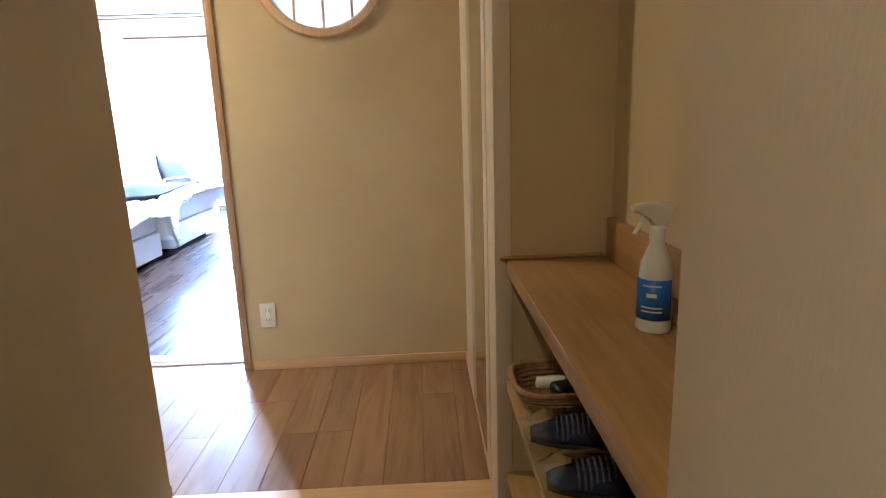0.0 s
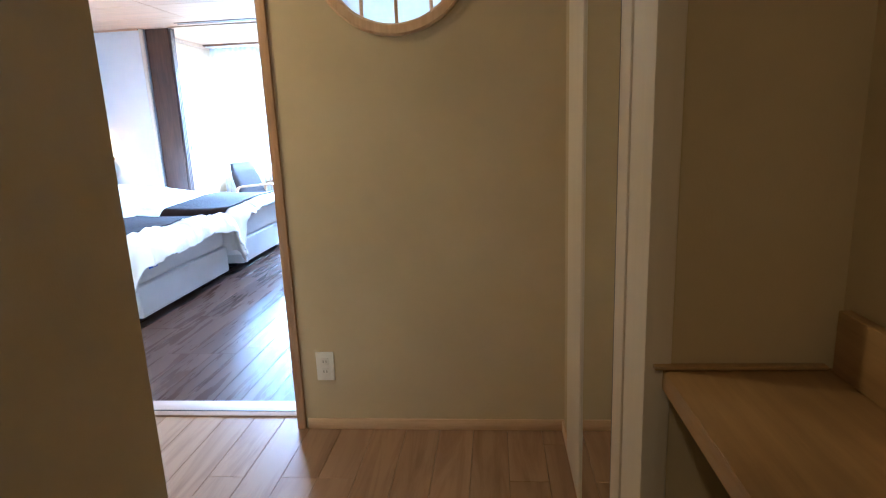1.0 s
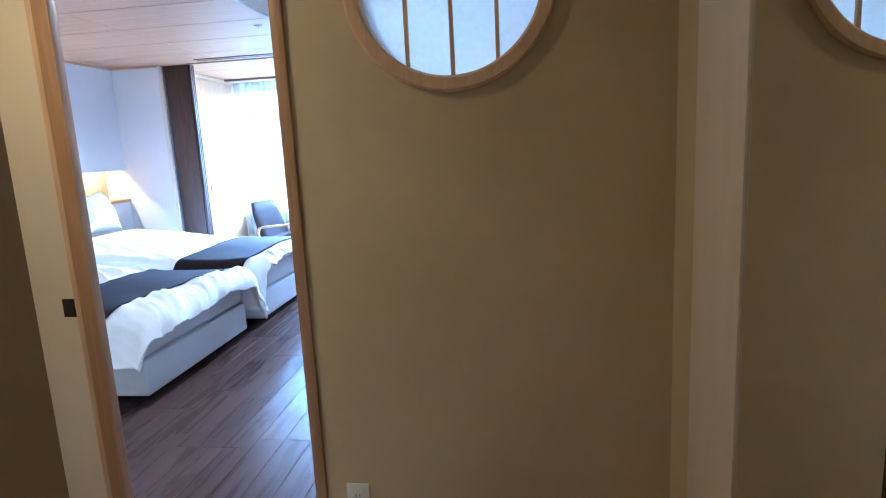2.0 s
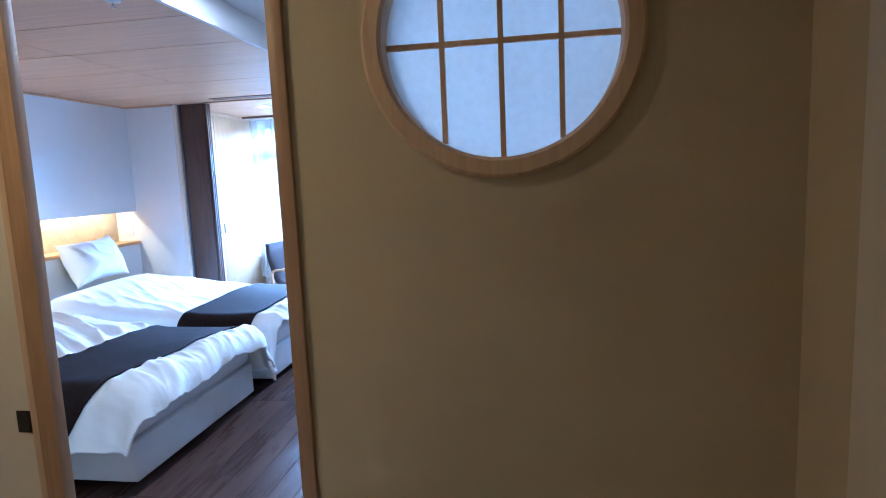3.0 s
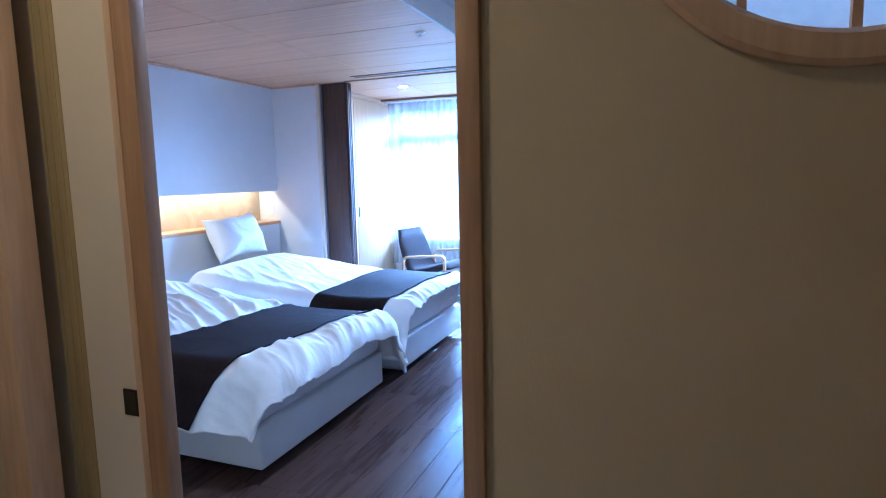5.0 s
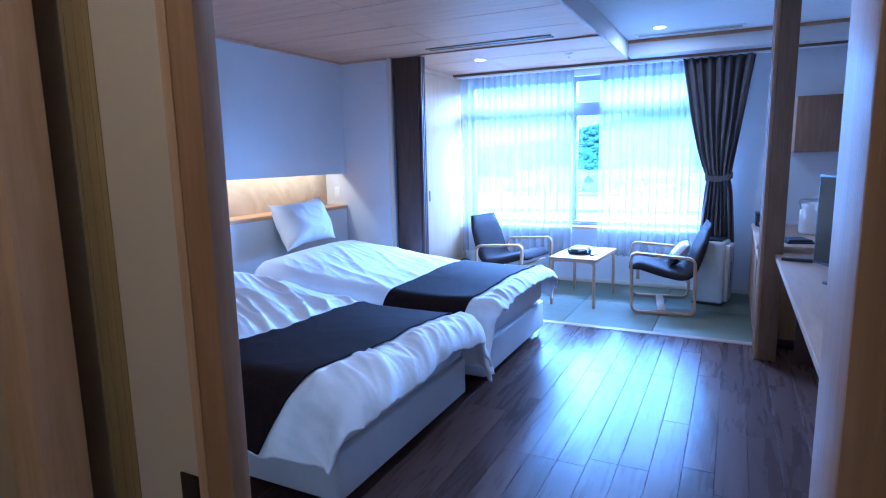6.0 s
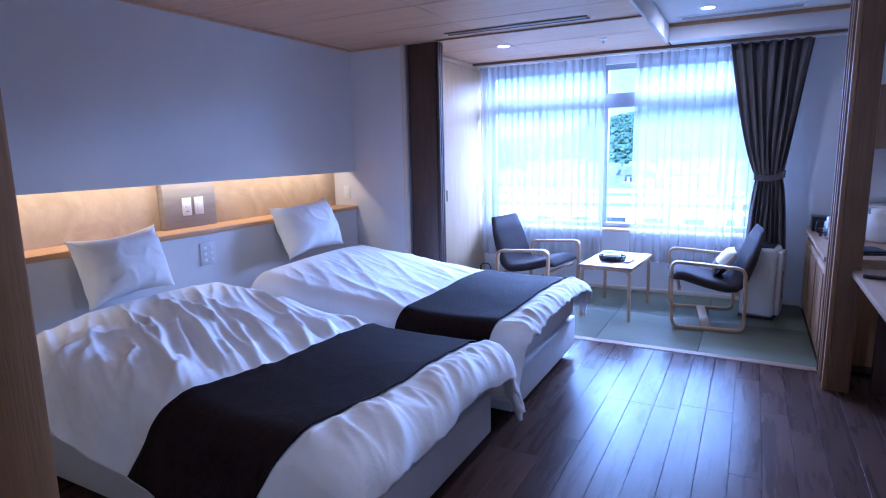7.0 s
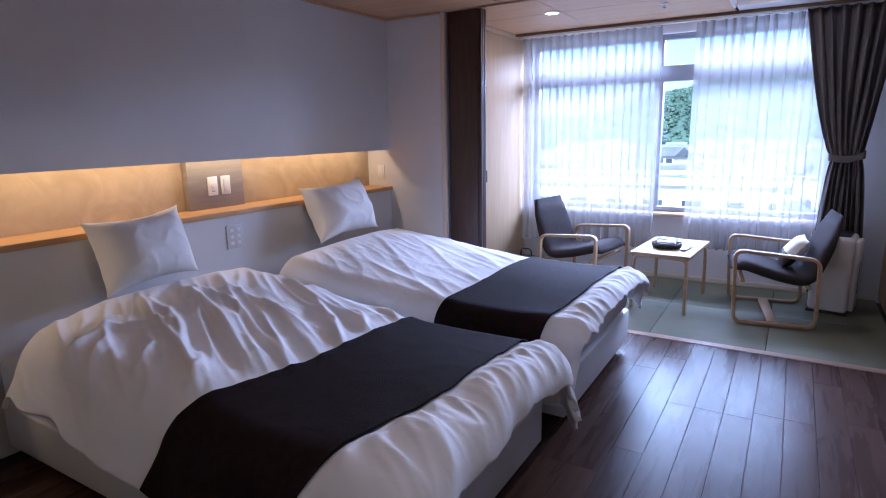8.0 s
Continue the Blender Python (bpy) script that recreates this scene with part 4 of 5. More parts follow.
pl = thing("screen_post", (-0.195, 6.75, 0.0), "oak post with grooved tracks between desk and mats", "post")
part("post", box(0.025, 0.135, 0.0, 0.12, 0.0, Z_TRAY - 0.003, 0.004), M_POST, pl, "brown oak post")
for k in range(4):
    y = 0.004 + 0.095 * k
    part("screen", box(0.0, 0.024 if k == 0 else 0.10, y if k == 0 else y + 0.035, y + 0.03 if k == 0 else y + 0.062, 0.0, Z_TRAY - 0.004, 0.003), M_POST if k % 2 else M_OAK, pl)
lintel = thing("screen_lintel", (0, 0, 0), "thin lintel track above the mats", "track", kind="structure")
part("track", box(-2.97, X_TRAY - 0.01, 7.115, 7.145, Z_WOOD - 0.012, Z_WOOD - 0.001, 0.002), M_OAK, lintel)
vent = thing("slot_diffuser", (-2.235, 6.955, Z_WOOD - 0.001), "long dark slot diffuser in the board ceiling", "air vent")
part("slot", box(-0.53, 0.53, -0.030, 0.030, -0.004, 0.0, 0.001), M_BLACK, vent, "dark air slot")
part("flange", box(-0.545, 0.545, -0.045, -0.031, -0.007, 0.0, 0.001), M_POST, vent)
part("flange", box(-0.545, 0.545, 0.031, 0.045, -0.007, 0.0, 0.001), M_POST, vent)
vent = thing("slot_diffuser", (-0.80, 8.10, Z_TRAY - 0.001), "long white slot diffuser in the raised ceiling", "air vent")
part("frame", box(-0.45, 0.45, -0.055, 0.055, -0.006, 0.0, 0.002), M_PLASTIC, vent)
for k in range(3):
    part("slat", box(-0.42, 0.42, -0.036 + 0.03 * k, -0.022 + 0.03 * k, -0.009, -0.0062), M_GREYPLASTIC, vent)
for loc in ((-1.79, 7.85, Z_WOOD - 0.001), (-1.55, 4.07, Z_WOOD - 0.001), (-1.55, 5.70, Z_WOOD - 0.001)):
    sm = thing("sprinkler", loc, "small chrome sprinkler head in the board ceiling", "sprinkler")
    part("plate", lathe([(0.012, -0.012), (0.030, -0.006), (0.034, 0.0)], 20), M_PLASTIC, sm)
    part("bulb", lathe([(0.010, -0.032), (0.012, -0.030), (0.005, -0.022), (0.005, -0.0125)], 12), M_METAL, sm)

# ---- window, curtains ----
win = thing("window_bay", (0, Y_WIN, 0), "wide bronze aluminium window with a transom", "window", kind="structure")
F = 0.05
part("window_frame", box(WX0, WX1, 0.06, 0.13, WZ0, WZ0 + F, 0.004), M_ALU, win)
part("window_frame", box(WX0, WX1, 0.06, 0.13, WZ1 - F, WZ1, 0.004), M_ALU, win)
part("window_frame", box(WX0, WX0 + F, 0.06, 0.13, WZ0 + F, WZ1 - F, 0.004), M_ALU, win)
part("window_frame", box(WX1 - F, WX1, 0.06, 0.13, WZ0 + F, WZ1 - F, 0.004), M_ALU, win)
part("transom", box(WX0 + F, WX1 - F, 0.05, 0.14, 1.835, 1.975, 0.004), M_ALU, win, "wide transom bar")
part("mullion", box(-2.03, -1.95, 0.055, 0.135, WZ0 + F, 1.834, 0.004), M_ALU, win)
part("mullion", box(-2.02, -1.96, 0.055, 0.135, 1.976, WZ1 - F, 0.004), M_ALU, win)
part("window_sill", box(WX0, WX1, -0.06, 0.06, WZ0 - 0.025, WZ0 + 0.003, 0.004), M_TRIM_H, win, "light wood sill")
for x0, x1, z0, z1 in ((WX0 + F, -2.03, WZ0 + F, 1.835), (-1.95, WX1 - F, WZ0 + F, 1.835), (WX0 + F, -2.02, 1.975, WZ1 - F), (-1.96, WX1 - F, 1.975, WZ1 - F)):
    part("pane", box(x0, x1, 0.092, 0.097, z0, z1), M_GLASS, win, "clear glass pane").visible_shadow = False
rail_ = thing("balcony_rail", (0, Y_WIN + 0.5, 0), "dark rail outside the window", "railing")
part("top_bar", box(-3.6, 0.9, -0.02, 0.02, 0.92, 0.96, 0.004), M_ALU, rail_)
for k in range(5):
    part("post", box(-3.5 + 1.05 * k, -3.47 + 1.05 * k, -0.012, 0.012, -0.2, 0.92), M_ALU, rail_)
struct("balcony_slab", box(-3.8, 1.2, Y_WIN + 0.18, Y_WIN + 0.6, -0.4, -0.2), M_CONC, "narrow concrete ledge outside the window", "ledge")
cr = thing("curtain_rail", (0, Y_WIN - 0.19, Z_WOOD - 0.03), "white curtain rail under the ceiling", "curtain rail")
part("rail", box(-3.28, 0.10, -0.035, 0.035, 0.0, 0.028, 0.003), M_PLASTIC, cr)


def sheer(name, x0, x1, y, z0, z1, waves, seed, label):
    t = thing(name, ((x0 + x1) / 2, y, 0), label, "curtain", group="sheer curtains")
    w = x1 - x0

    def fn(u, v):
        x = -w / 2 + w * u
        ph = 2 * math.pi * (waves * u + 0.55 * noise.noise((u * 7, seed, 0)))
        # narrow pleats where the cloth doubles back, looser towards the hem
        back = w / (2 * math.pi * waves) * (2.3 + 0.9 * noise.noise((u * 11, seed, 7)) + 0.5 * v ** 6 - 0.3 * (1 - v))
        amp = 0.030 * (0.8 + 0.5 * noise.noise((u * 14, seed, 3)) + 0.2 * (1 - v))
        return (x + back * math.sin(ph) + 0.007 * math.sin(ph * 0.5 + seed) * (1 - v), amp * math.cos(ph) + 0.005 * math.sin(2 * ph + seed), z0 + (z1 - z0) * v + 0.004 * math.sin(ph) * (1 - v))
    part("cloth", grid(fn, int(waves * 24), 14), M_SHEER, t, "thin white see-through cloth")
    part("hem", grid(lambda u, v: Vector(fn(u, 0)) + Vector((0, -0.002, 0.002 + 0.045 * v)), int(waves * 24), 1), M_SHEER, t)
    part("heading", grid(lambda u, v: Vector(fn(u, 1)) + Vector((0, -0.002, -0.05 * v)), int(waves * 24), 1), M_SHEER, t)
    return t


ZT = Z_WOOD - 0.032
sheer("sheer_curtain", -3.27, -1.92, Y_WIN - 0.13, 0.30, ZT, 17, 1.3, "white sheer curtain drawn over the wide window")
sheer("sheer_curtain", -1.66, -0.56, Y_WIN - 0.13, 0.34, ZT, 14, 4.1, "white sheer curtain beside the dark drape")

dr = thing("drape", (-0.54, Y_WIN - 0.225, 0), "grey-brown drape gathered by a tieback beside the window", "curtain")


def drape(u, v):
    z = 0.06 + (ZT - 0.06) * v
    tie = 1.16
    if z > tie:
        k = (z - tie) / (ZT - tie)
        e = k ** 0.72
        left, right = -0.06 - 0.27 * e, 0.12 + 0.17 * e ** 1.3
    else:
        k = (tie - z) / tie
        e = min(1, k * 1.6) ** 0.6
        left, right = -0.06 - 0.07 * e, 0.12 + 0.08 * e
    x = left + (right - left) * u
    ph = 2 * math.pi * 7.5 * u
    amp = 0.018 + 0.020 * min(1, abs(z - tie) / 0.5)
    bow = 0.03 * math.exp(-((z - tie) / 0.12) ** 2)
    return (x + 0.006 * math.sin(ph * 1.3 + z * 3), amp * math.sin(ph + 0.8 * math.sin(2.2 * z)) - bow * math.sin(math.pi * u) + 0.010 * noise.noise((u * 8, z * 3, 2)), z)


thicken(part("cloth", grid(drape, 110, 60), M_DRAPE, dr, "thick grey-brown cloth in deep folds"), 0.004)
part("tieback", sweep(rounded([(-0.085, -0.055, 1.17), (0.03, -0.075, 1.155), (0.145, -0.055, 1.19), (0.15, 0.05, 1.20), (-0.085, 0.05, 1.18)], 0.03), (0, 0.05, 1), 0.055, 0.008, True), M_DRAPE, dr, "cloth tieback band")


# ---- sitting bay furniture ----
def make_chair(loc, turn, label):
    """Faces +x, origin on the floor under the middle."""
    t = thing("lounge_chair", loc, label, "chair", turn, group="lounge chairs")
    for y in (-0.335, 0.335):
        loop = rounded([(-0.255, y, 0.014), (0.265, y, 0.014), (0.285, y, 0.545), (-0.245, y, 0.505)], 0.065, 6)
        part("arm_loop", sweep(loop, (0, 1, 0), 0.042, 0.024, True), M_BENT, t, "bent light wood arm and leg loop")
    part("stretcher", box(-0.025, 0.045, -0.314, 0.314, 0.014, 0.032, 0.004), M_BENT, t)
    part("stretcher", box(-0.215, -0.185, -0.314, 0.314, 0.285, 0.305, 0.004), M_BENT, t)
    part("stretcher", box(0.205, 0.235, -0.314, 0.314, 0.305, 0.325, 0.004), M_BENT, t)
    path = rounded([(0.30, 0, 0.385), (0.22, 0, 0.42), (-0.02, 0, 0.345), (-0.215, 0, 0.315), (-0.29, 0, 0.52), (-0.375, 0, 0.80)], 0.13, 7, False)
    n = len(path)

    def wide(u):
        d = min(1.0, min(u, 1 - u) * 1.05 / 0.055)
        return 0.24 + 0.055 * math.sqrt(max(0.0, 1 - (1 - d) ** 2))

    def shell(sgn):
        def fn(u, v):
            f = u * (n - 1)
            i = min(int(f), n - 2)
            p = path[i].lerp(path[i + 1], f - i)
            tg = (path[i + 1] - path[i]).normalized()
            nr = Vector((tg.z, 0, -tg.x))
            if nr.z < 0 and abs(nr.z) > abs(nr.x):
                nr = -nr
            b = 2 * v - 1
            ends = (1 - (2 * u - 1) ** 10)
            half = 0.042 * (max(0.0, 1 - b ** 6) ** 0.5) * max(0.0, ends) ** 0.5
            q = p + nr * sgn * half
            return (q.x, b * wide(u), q.z)
        return fn
    bm = grid(shell(1), 46, 14)
    grid(shell(-1), 46, 14, bm)
    bmesh.ops.remove_doubles(bm, verts=bm.verts, dist=0.0002)
    finish(bm)
    for f in bm.faces:
        f.smooth = True
    part("cushion", bm, M_CUSHION, t, "dark grey padded seat and back")
    return t


make_chair((-2.43, 8.12, 0.0), -9, "light bentwood chair with dark grey cushion by the closet")
make_chair((-0.925, 8.03, 0.0), 188, "light bentwood chair with dark grey cushion by the drape")

pc = thing("throw_cushion", (-0.80, 8.08, 0.475), "small patterned white and black cushion on the chair", "cushion", turn=95)


def cush(sgn):
    def fn(u, v):
        a, b = 2 * u - 1, 2 * v - 1
        return (a * 0.15 * (1 - 0.06 * (1 - b * b) * a * a), sgn * max(0.055 * ((1 - a ** 4) * (1 - b ** 4)) ** 0.6, 0.002), b * 0.13 * (1 - 0.06 * (1 - a * a) * b * b))
    return fn


for nm, u0, u1, m_ in (("cover_light", 0.0, 0.62, M_LINEN), ("cover_dark", 0.62, 1.0, M_BLACK)):
    bm = grid(lambda u, v: cush(1)(u, v * (u1 - u0) + u0), 18, 12)
    grid(lambda u, v: cush(-1)(u, v * (u1 - u0) + u0), 18, 12, bm)
    bmesh.ops.remove_doubles(bm, verts=bm.verts, dist=0.0001)
    o = part(nm, finish(bm), m_, pc)
    for f in o.data.polygons:
        f.use_smooth = True
    o.matrix_basis = pose(0, 0, 0.02, -38, 180, 0)

TX, TY = -1.66, 8.03
tbl = thing("side_table", (TX, TY, 0.0), "square light wood side table with bent legs", "table", turn=-4)
part("tabletop", box(-0.225, 0.225, -0.37, 0.37, 0.443, 0.465, 0.004), M_BENT, tbl, "pale wood table top")
part("edge_band", box(-0.21, 0.21, -0.355, 0.355, 0.424, 0.4425, 0.002), M_BENT, tbl)
for sx in (-1, 1):
    for sy in (-1, 1):
        leg = rounded([(sx * 0.10, sy * 0.345, 0.433), (sx * 0.200, sy * 0.345, 0.433), (sx * 0.204, sy * 0.348, 0.0)], 0.055, 6, False)
        part("leg", sweep(leg, (0, 1, 0), 0.038, 0.022), M_BENT, tbl, "bent wood leg")
tr = thing("basket_tray", (TX - 0.02, TY - 0.10, 0.4655), "black woven basket with folded papers on the table", "basket", turn=8)
bm = bmesh.new()
for r, z in ((0.096, 0.006), (0.102, 0.018), (0.106, 0.030), (0.110, 0.042)):
    tube([Vector((1.05 * r * math.cos(a), 0.72 * r * math.sin(a), z)) for a in (2 * math.pi * j / 32 for j in range(32))], 0.0055, bm, 6, True)
for j in range(32):
    a = 2 * math.pi * (j + 0.5) / 32
    tube([Vector((1.05 * 0.100 * math.cos(a), 0.72 * 0.100 * math.sin(a), 0.004)), Vector((1.05 * 0.112 * math.cos(a), 0.72 * 0.112 * math.sin(a), 0.046))], 0.0035, bm, 5)
lathe([(0.095, 0.0), (0.097, 0.004), (0.097, 0.006)], 28, 1.05, 0.72, bm)
part("weave", bm, M_BLACK, tr, "open black weave")
part("folded_cloth", box(-0.075, 0.07, -0.045, 0.045, 0.0065, 0.058, 0.014, 3), M_LINEN, tr)
bx = thing("tissue_pack", (TX - 0.05, TY + 0.10, 0.4655), "pale blue pack of tissues on the table", "tissues", turn=-12)
part("pack", box(-0.075, 0.075, -0.05, 0.05, 0.0, 0.045, 0.012, 3), mat("pale_blue_film", (0.45, 0.56, 0.62), (0.38, 0.48, 0.55), rough=0.3, scale=25), bx)
lf = thing("leaflet", (TX + 0.12, TY + 0.08, 0.4658), "printed leaflet lying on the table", "leaflet", turn=14)
part("sheet", box(-0.06, 0.06, -0.09, 0.09, 0.0, 0.003), M_PAPER, lf)
for k in range(5):
    part("text_bar", box(-0.045, 0.04 - 0.008 * (k % 3), -0.065 + 0.028 * k, -0.055 + 0.028 * k, 0.0031, 0.0035), M_GREYPLASTIC, lf)
rm = thing("remote_control", (TX + 0.13, TY - 0.12, 0.4658), "dark grey remote control on the side table", "remote", turn=80)
part("body", box(-0.075, 0.075, -0.02, 0.02, 0.0, 0.014, 0.004), M_BLACK, rm)

# air purifier
ap = thing("air_purifier", (-0.52, 8.36, 0.0), "white upright air purifier beside the chair", "air purifier", turn=-10)
part("body", box(-0.13, 0.13, -0.155, 0.155, 0.012, 0.60, 0.035, 4), M_PLASTIC, ap, "white plastic housing")
part("base", box(-0.135, 0.135, -0.16, 0.16, 0.0, 0.022, 0.008), M_BLACK, ap, "dark base")
part("top_grille", box(-0.10, 0.10, -0.12, 0.12, 0.596, 0.612, 0.005), M_BLACK, ap, "dark top grille")
part("side_tank", box(0.128, 0.165, -0.10, 0.10, 0.03, 0.57, 0.012, 3), M_PLASTIC, ap)
part("sensor", lathe([(0.016, 0), (0.016, 0.003), (0.012, 0.005)], 18), M_BLACK, ap).matrix_basis = pose(-0.05, -0.154, 0.53, 90)
part("vent_line", box(0.1645, 0.168, -0.015, 0.0, 0.16, 0.40), M_BLACK, ap)
bg = thing("black_bag", (-3.05, 8.28, 0.0), "small black bag on the mats beside the closet", "bag")
part("body", box(-0.12, 0.12, -0.08, 0.08, 0.0, 0.20, 0.04, 4), M_BLACK, bg)
part("handle", tube(rounded([(-0.06, 0, 0.19), (-0.05, 0, 0.27), (0.05, 0, 0.27), (0.06, 0, 0.19)], 0.03, 4, False), 0.008), M_BLACK, bg)

# ---- sideboard and desk along the right wall ----
SBX, SBY = -0.195, 7.14
SBW, SBL = X_RIGHT - SBX - 0.003, 1.46
sb = thing("sideboard", (SBX, SBY, 0.0), "wood sideboard with ribbed doors by the window", "cabinet")
part("body", box(0.02, SBW, 0.0, SBL, 0.05, 0.706), M_OAK, sb)
part("plinth", box(0.05, SBW, 0.01, SBL - 0.01, 0.0, 0.049), M_DARKWOOD, sb)
part("top", box(-0.01, SBW, -0.005, SBL + 0.005, 0.7065, 0.738, 0.004), M_DESK, sb, "light brown top")
for k in range(3):
    y0 = 0.015 + 0.483 * k
    d = part("door", box(0.004, 0.019, y0, y0 + 0.47, 0.07, 0.66, 0.002), M_CABDOOR, sb, "ribbed wood door")
    for j in range(11):
        part("rib", box(-0.003, 0.0035, y0 + 0.04 + 0.037 * j, y0 + 0.061 + 0.037 * j, 0.11, 0.62), M_CABDOOR, d)
DKX, DKY = -0.105, 4.20
DKW = X_RIGHT - DKX - 0.002
dk = thing("desk", (DKX, DKY, 0.0), "long light wood desk fixed along the wall", "desk")
part("desktop", box(0.0, DKW, 0.0, 2.62, 0.70, 0.738, 0.004), M_DESK, dk, "light brown desk top")
part("end_panel", box(0.04, DKW, 0.0, 0.03, 0.0, 0.699, 0.003), M_DESK, dk)
part("return_panel", box(0.15, DKW, 2.58, 2.61, 0.0, 0.699, 0.003), M_DARKWOOD, dk)

tv = thing("television", (0.235, 5.72, 0.7385), "black flat television standing on the desk", "television", turn=-62)
part("bezel", box(-0.40, 0.40, -0.02, 0.025, 0.07, 0.55, 0.006), M_BLACK, tv)
part("screen", box(-0.385, 0.385, -0.0225, -0.0202, 0.088, 0.536), M_SCREEN, tv, "dark glossy screen")
part("stand", box(-0.20, 0.20, -0.10, 0.10, 0.0, 0.014, 0.004), M_BLACK, tv)
part("neck", box(-0.04, 0.04, -0.012, 0.018, 0.0142, 0.08, 0.003), M_BLACK, tv)

rm = thing("remote_control", (0.0, 6.52, 0.7388), "black remote control lying on the desk", "remote", turn=-12)
part("body", box(-0.085, 0.085, -0.021, 0.021, 0.0, 0.018, 0.005), M_BLACK, rm)
for k in range(6):
    part("button", box(-0.065 + 0.02 * k, -0.054 + 0.02 * k, -0.010, 0.010, 0.0181, 0.0195), M_GREYPLASTIC, rm)

ub = thing("wall_cabinet", (0.18, 8.52, 1.395), "beige wall cabinet hung over the sideboard", "cabinet")
part("body", box(-0.10, 0.297, -0.12, 0.275, 0.0, 0.485, 0.003), M_CABDOOR, ub)
part("front", box(-0.098, 0.295, -0.138, -0.1205, 0.003, 0.482, 0.002), M_POST, ub, "plain beige front")

kt = thing("thermo_pot", (0.22, 7.95, 0.7385), "white electric hot water pot on the sideboard", "hot water pot", turn=-70)
part("body", lathe([(0.09, 0.0), (0.098, 0.01), (0.10, 0.05), (0.098, 0.22), (0.088, 0.245), (0.05, 0.256)], 28), M_PLASTIC, kt)
part("spout", box(0.06, 0.155, -0.035, 0.035, 0.19, 0.248, 0.012, 3), M_PLASTIC, kt)
part("handle", tube(rounded([(0, -0.102, 0.2), (-0.03, -0.108, 0.28), (-0.03, 0.108, 0.28), (0, 0.102, 0.2)], 0.03, 4, False), 0.007), M_GREYPLASTIC, kt)
ke = thing("electric_kettle", (-0.07, 7.98, 0.7385), "dark steel kettle on the sideboard", "kettle")
part("body", lathe([(0.07, 0), (0.075, 0.01), (0.068, 0.13), (0.052, 0.17), (0.02, 0.18)], 24), M_METAL, ke)
part("handle", tube(rounded([(-0.06, 0, 0.15), (-0.11, 0, 0.14), (-0.115, 0, 0.05), (-0.07, 0, 0.04)], 0.03, 4, False), 0.009), M_BLACK, ke)
bb = thing("black_box", (-0.09, 8.47, 0.7385), "black lacquer box on the sideboard", "box")
part("box_body", box(-0.09, 0.09, -0.11, 0.11, 0.0, 0.10, 0.005), M_BLACK, bb)
part("lid", box(-0.093, 0.093, -0.113, 0.113, 0.101, 0.118, 0.004), M_BLACK, bb)
cp = thing("small_tray", (0.06, 7.42, 0.7385), "black tray with saucers on the sideboard", "tray", turn=15)
part("tray_body", box(-0.10, 0.10, -0.13, 0.13, 0.0, 0.012, 0.004), M_BLACK, cp)
part("folder", box(-0.08, 0.08, -0.10, 0.10, 0.0125, 0.024, 0.003), M_DARKCLOTH, cp)
jr = thing("coffee_jar", (0.26, 7.55, 0.7385), "small jar with white lid on the sideboard", "jar")
part("jar_body", lathe([(0.030, 0), (0.034, 0.005), (0.034, 0.055), (0.03, 0.06)], 20), M_REDBROWN, jr)
part("lid", lathe([(0.036, 0.0605), (0.036, 0.088), (0.032, 0.092)], 20), M_PLASTIC, jr)
cu = thing("paper_cup", (-0.13, 8.10, 0.7385), "small dark cup on the sideboard edge", "cup")
part("cup_body", lathe([(0.024, 0), (0.026, 0.003), (0.034, 0.06), (0.032, 0.062)], 18), M_REDBROWN, cu)
oc = thing("office_chair", (0.22, 4.75, 0.0), "black office chair pushed under the desk", "chair")
for k in range(5):
    a = radians(72 * k + 20)
    part("leg", sweep([Vector((0.03 * math.cos(a), 0.03 * math.sin(a), 0.09)), Vector((0.27 * math.cos(a), 0.27 * math.sin(a), 0.065))], (0, 0, 1), 0.03, 0.035), M_BLACK, oc)
    cst = part("caster", lathe([(0.024, -0.018), (0.026, -0.014), (0.026, 0.014), (0.024, 0.018)], 16), M_BLACK, oc)
    cst.matrix_basis = pose(0.275 * math.cos(a), 0.275 * math.sin(a), 0.027, 90, 0, math.degrees(a))
part("column", lathe([(0.028, 0.07), (0.028, 0.25), (0.02, 0.252), (0.02, 0.42)], 16), M_METAL, oc)
part("seat", box(-0.22, 0.22, -0.22, 0.22, 0.42, 0.49, 0.03, 4), M_CUSHION, oc)

# ---- outside ----
ground = struct("ground", grid(lambda u, v: (-2500 + 5000 * u, 12 + 3500 * v * v, -11.0 - 0.5 * math.sin(6 * u)), 20, 20), M_GRASS, "valley floor with fields", "ground")


def blob(bm, c, r, seed):
    """A leafy clump with an uneven outline, added to bm."""
    b = bmesh.new()
    bmesh.ops.create_icosphere(b, subdivisions=1, radius=1.0)
    for v in b.verts:
        k = 1 + 0.6 * noise.noise(v.co * 2.6 + Vector((seed, seed * 1.7, 0)))
        v.co = Vector(c) + Vector((v.co.x * r * k, v.co.y * r * k, v.co.z * r * 0.9 * k))
    tmp = bpy.data.meshes.new("tmp")
    b.to_mesh(tmp)
    b.free()
    bm.from_mesh(tmp)
    bpy.data.meshes.remove(tmp)


def ridge(x):
    return 26 + 12 * math.sin(x / 120 + 0.6) + 8 * math.sin(x / 47 + 2.0) + 5 * noise.noise((x / 30, 3, 1))


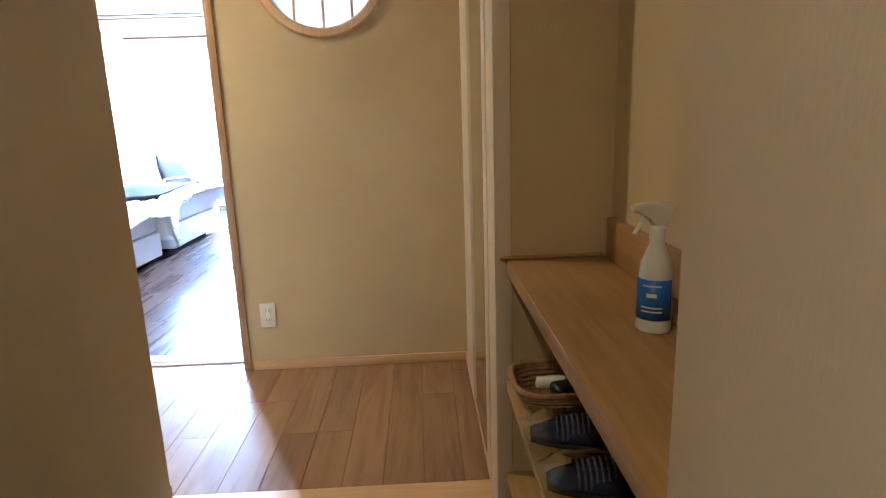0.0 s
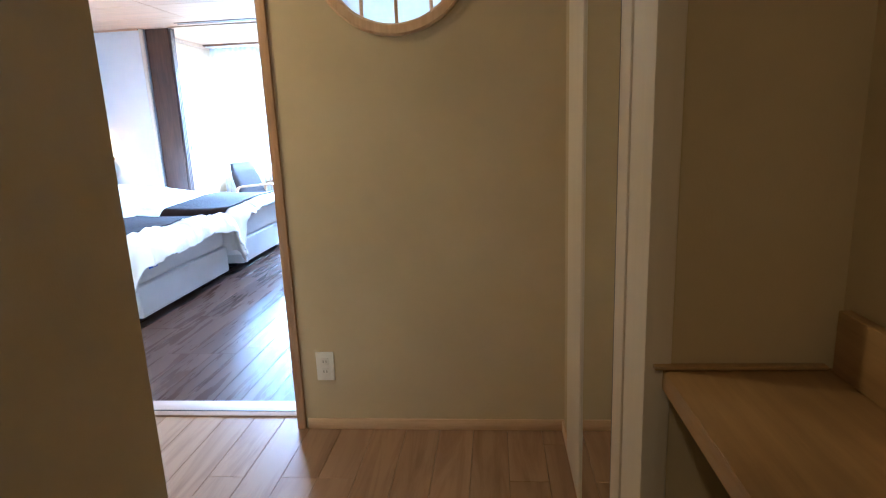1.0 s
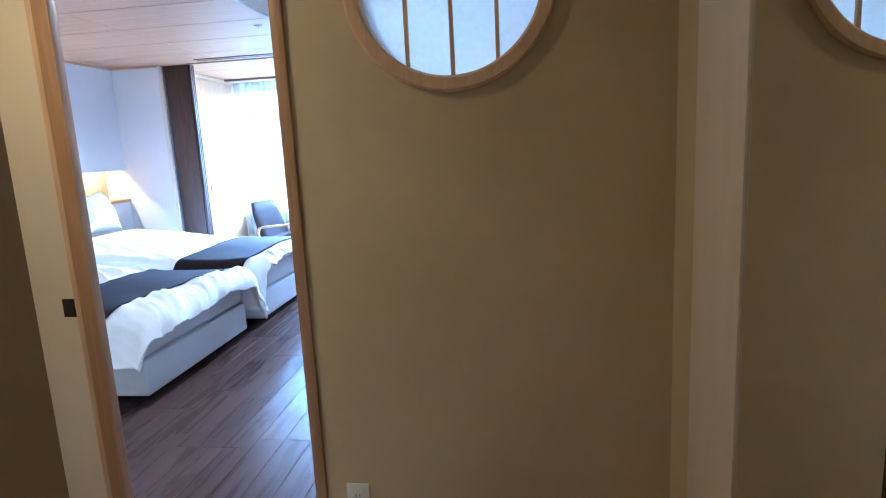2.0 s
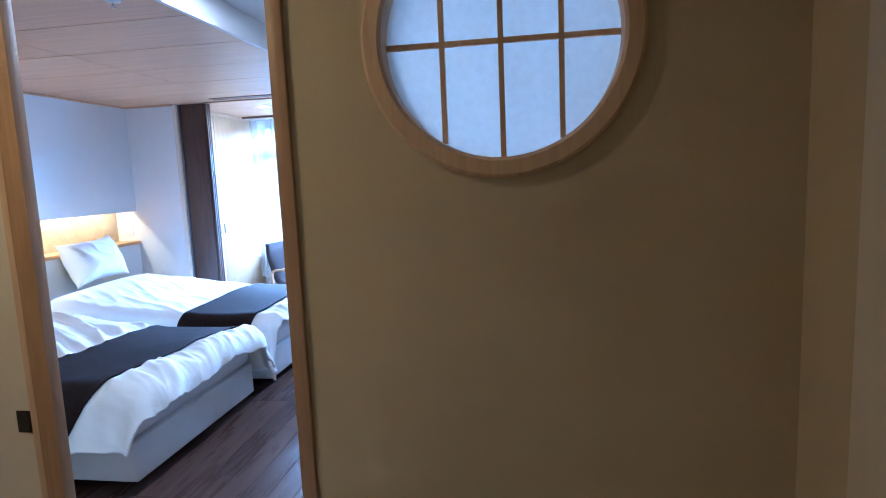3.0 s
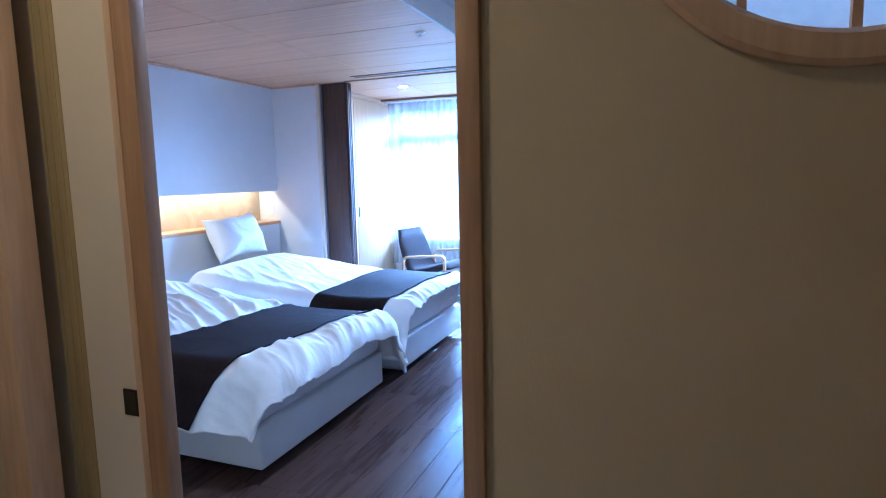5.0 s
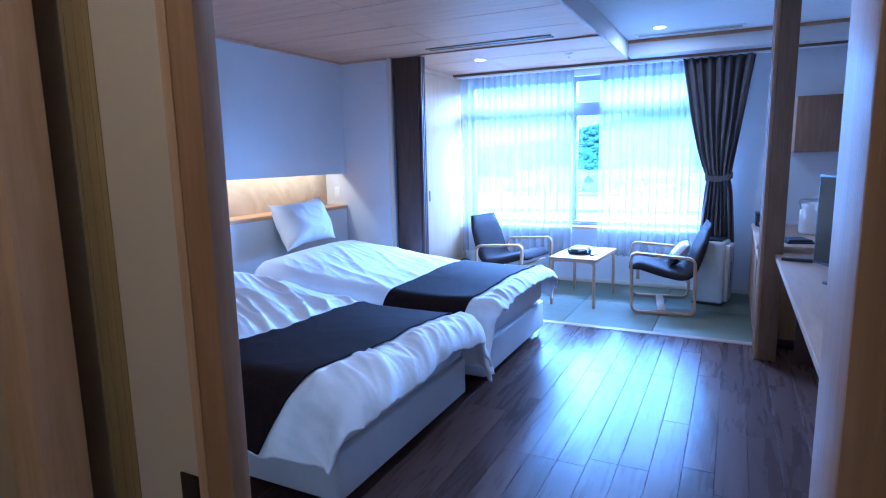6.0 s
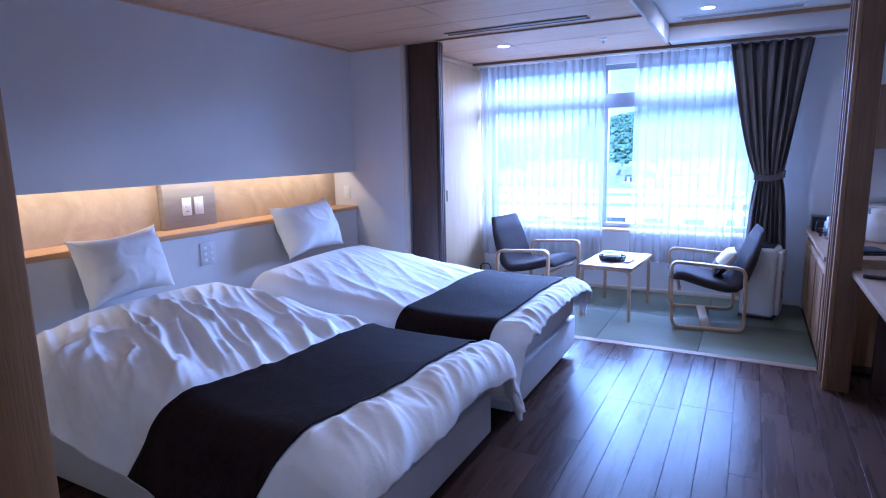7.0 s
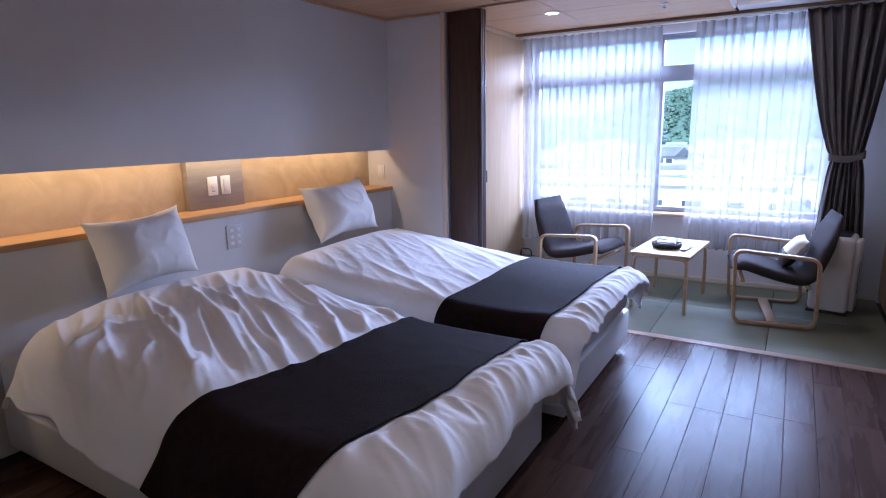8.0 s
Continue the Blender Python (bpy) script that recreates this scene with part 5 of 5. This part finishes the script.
random.seed(4)
bm = bmesh.new()
grid(lambda u, v: (-420 + 640 * u, 330 + 160 * v, -11 + (ridge(-420 + 640 * u) + 9) * math.sin(math.pi / 2 * v)), 50, 8, bm)
hill = tagged(part("forest_hill", bm, M_LEAF), "far wooded green hill beyond the town", "hill", "", "structure")
rng = random.Random(11)
bm = bmesh.new()
for k in range(2700):
    x = rng.uniform(-190, 30)
    v = rng.random() ** 0.8
    size = rng.uniform(1.0, 2.1)
    for c in range(4):
        dx, dz = rng.uniform(-1, 1) * size, rng.uniform(-0.6, 0.9) * size
        blob(bm, (x + dx, 330 + 160 * v - 2 + rng.uniform(-1, 0.3) * size, -11 + (ridge(x) + 9) * math.sin(math.pi / 2 * v) + 1.0 + dz), size * rng.uniform(0.35, 0.8), k * 0.37 + c)
tagged(part("far_woods", bm, M_LEAF), "dense tree crowns on the far hill", "trees", "", "stuff")


def house(loc, turn, w, d, h, label):
    t = thing("house", loc, label, "house", turn, group="houses of the town")
    part("wall", box(-w / 2, w / 2, -d / 2, d / 2, 0, h), M_HOUSE, t)
    bm = bmesh.new()
    e = 0.5
    v = [bm.verts.new(p) for p in ((-w / 2 - e, -d / 2 - e, h), (w / 2 + e, -d / 2 - e, h), (w / 2 + e, d / 2 + e, h), (-w / 2 - e, d / 2 + e, h), (-w / 2 - e, 0, h + d * 0.28), (w / 2 + e, 0, h + d * 0.28))]
    for q in ((0, 1, 5, 4), (2, 3, 4, 5), (0, 4, 3), (1, 2, 5), (3, 2, 1, 0)):
        bm.faces.new([v[i] for i in q])
    part("roof", finish(bm), M_ROOF, t)
    for z in (1.0, 3.6):
        if z + 1.4 < h:
            for k in range(3):
                x = -w / 3 + w / 3 * k
                part("window", box(x - 0.8, x + 0.8, -d / 2 - 0.06, -d / 2 + 0.05, z, z + 1.2), M_PANE, t)
    return t


rng = random.Random(5)
for k in range(70):
    y = 95 + 215 * (k / 70) ** 1.1
    x = rng.uniform(-0.34, 0.02) * y + rng.uniform(-8, 8)
    house((x, y, -11.2), rng.uniform(-25, 25), rng.uniform(6, 10), rng.uniform(5, 8), rng.uniform(3.0, 5.8), "pale house with a grey tiled roof in the town")
ab = thing("apartment_block", (-16, 66, -11.2), "low concrete building with a flat roof below the window", "building", turn=6)
part("wall", box(-13, 13, -6, 6, 0, 7.2), M_HOUSE, ab)
part("roof", box(-13.4, 13.4, -6.4, 6.4, 7.2, 7.7), M_CONC, ab)
for k in range(7):
    part("window", box(-11.6 + 3.5 * k, -9.8 + 3.5 * k, -6.06, -5.95, 4.2, 5.8), M_PANE, ab)

# ---- laid floor pieces ----
PW = 0.1335
rng = random.Random(21)
shared = {}


def plank(x0, x1, y0, y1, parent):
    g, key = 0.0006, (round(x1 - x0, 4), round(y1 - y0, 3), parent.name)
    if key not in shared:
        w, l = (x1 - x0) / 2 - g, (y1 - y0) / 2 - g
        bm = box(-w, w, -l, l, -0.012, 0.0)
        bmesh.ops.bevel(bm, geom=[e for e in bm.edges if all(v.co.z > -0.001 for v in e.verts)], offset=0.0010, segments=1, affect="EDGES")
        me = bpy.data.meshes.new("plank")
        bm.to_mesh(me)
        bm.free()
        me.materials.append(M_PLANK if parent is floor_room else M_HALLPLANK)
        shared[key] = me
    ob = new("plank", shared[key])
    ob.location = ((x0 + x1) / 2, (y0 + y1) / 2, 0)
    ob.parent = parent


PL = 1.22
for k in range(-21, 12):
    x0 = -1.053 + PW * k
    x1 = x0 + PW
    if x1 > X_RIGHT:
        x1 = X_RIGHT
        if x1 - x0 < 0.03:
            continue
    if x0 < X_HEAD:
        continue
    cuts = [Y_STRIP]
    y = 6.18 if k in (1, 2) else Y_STRIP - rng.choice((0.32, 0.55, 0.78, 0.96))
    while y > Y_ROOM + 0.30:
        cuts.append(y)
        y -= PL
    cuts.append(Y_ROOM + 0.116)
    for b, a in zip(cuts, cuts[1:]):
        plank(x0, x1, a, b, floor_room)
for k in range(-6, 15):
    x0 = -1.053 + PW * k
    x1 = min(x0 + PW, X_HALLR - 0.001)
    if x1 - x0 > 0.03:
        c = 1.92 + rng.choice((0.35, 0.62, 0.85, 1.2))
        plank(x0, x1, 1.921, c if c < 2.8 else Y_ROOM - 0.022, floor_hall)
        if c < 2.8:
            plank(x0, x1, c, Y_ROOM - 0.022, floor_hall)

mats_x = [-3.298, -2.36, -1.63, -0.905, -0.18]
for c, d in zip(mats_x, mats_x[1:]):
    for a, b in ((Y_STRIP + 0.076, 7.98), (7.98, 8.788)):
        bm = box(c + 0.0015, d - 0.0015, a + 0.0015, b - 0.0015, -0.019, 0.002, 0.004, 2)
        part("straw_mat", bm, M_TATAMI, floor_bay)
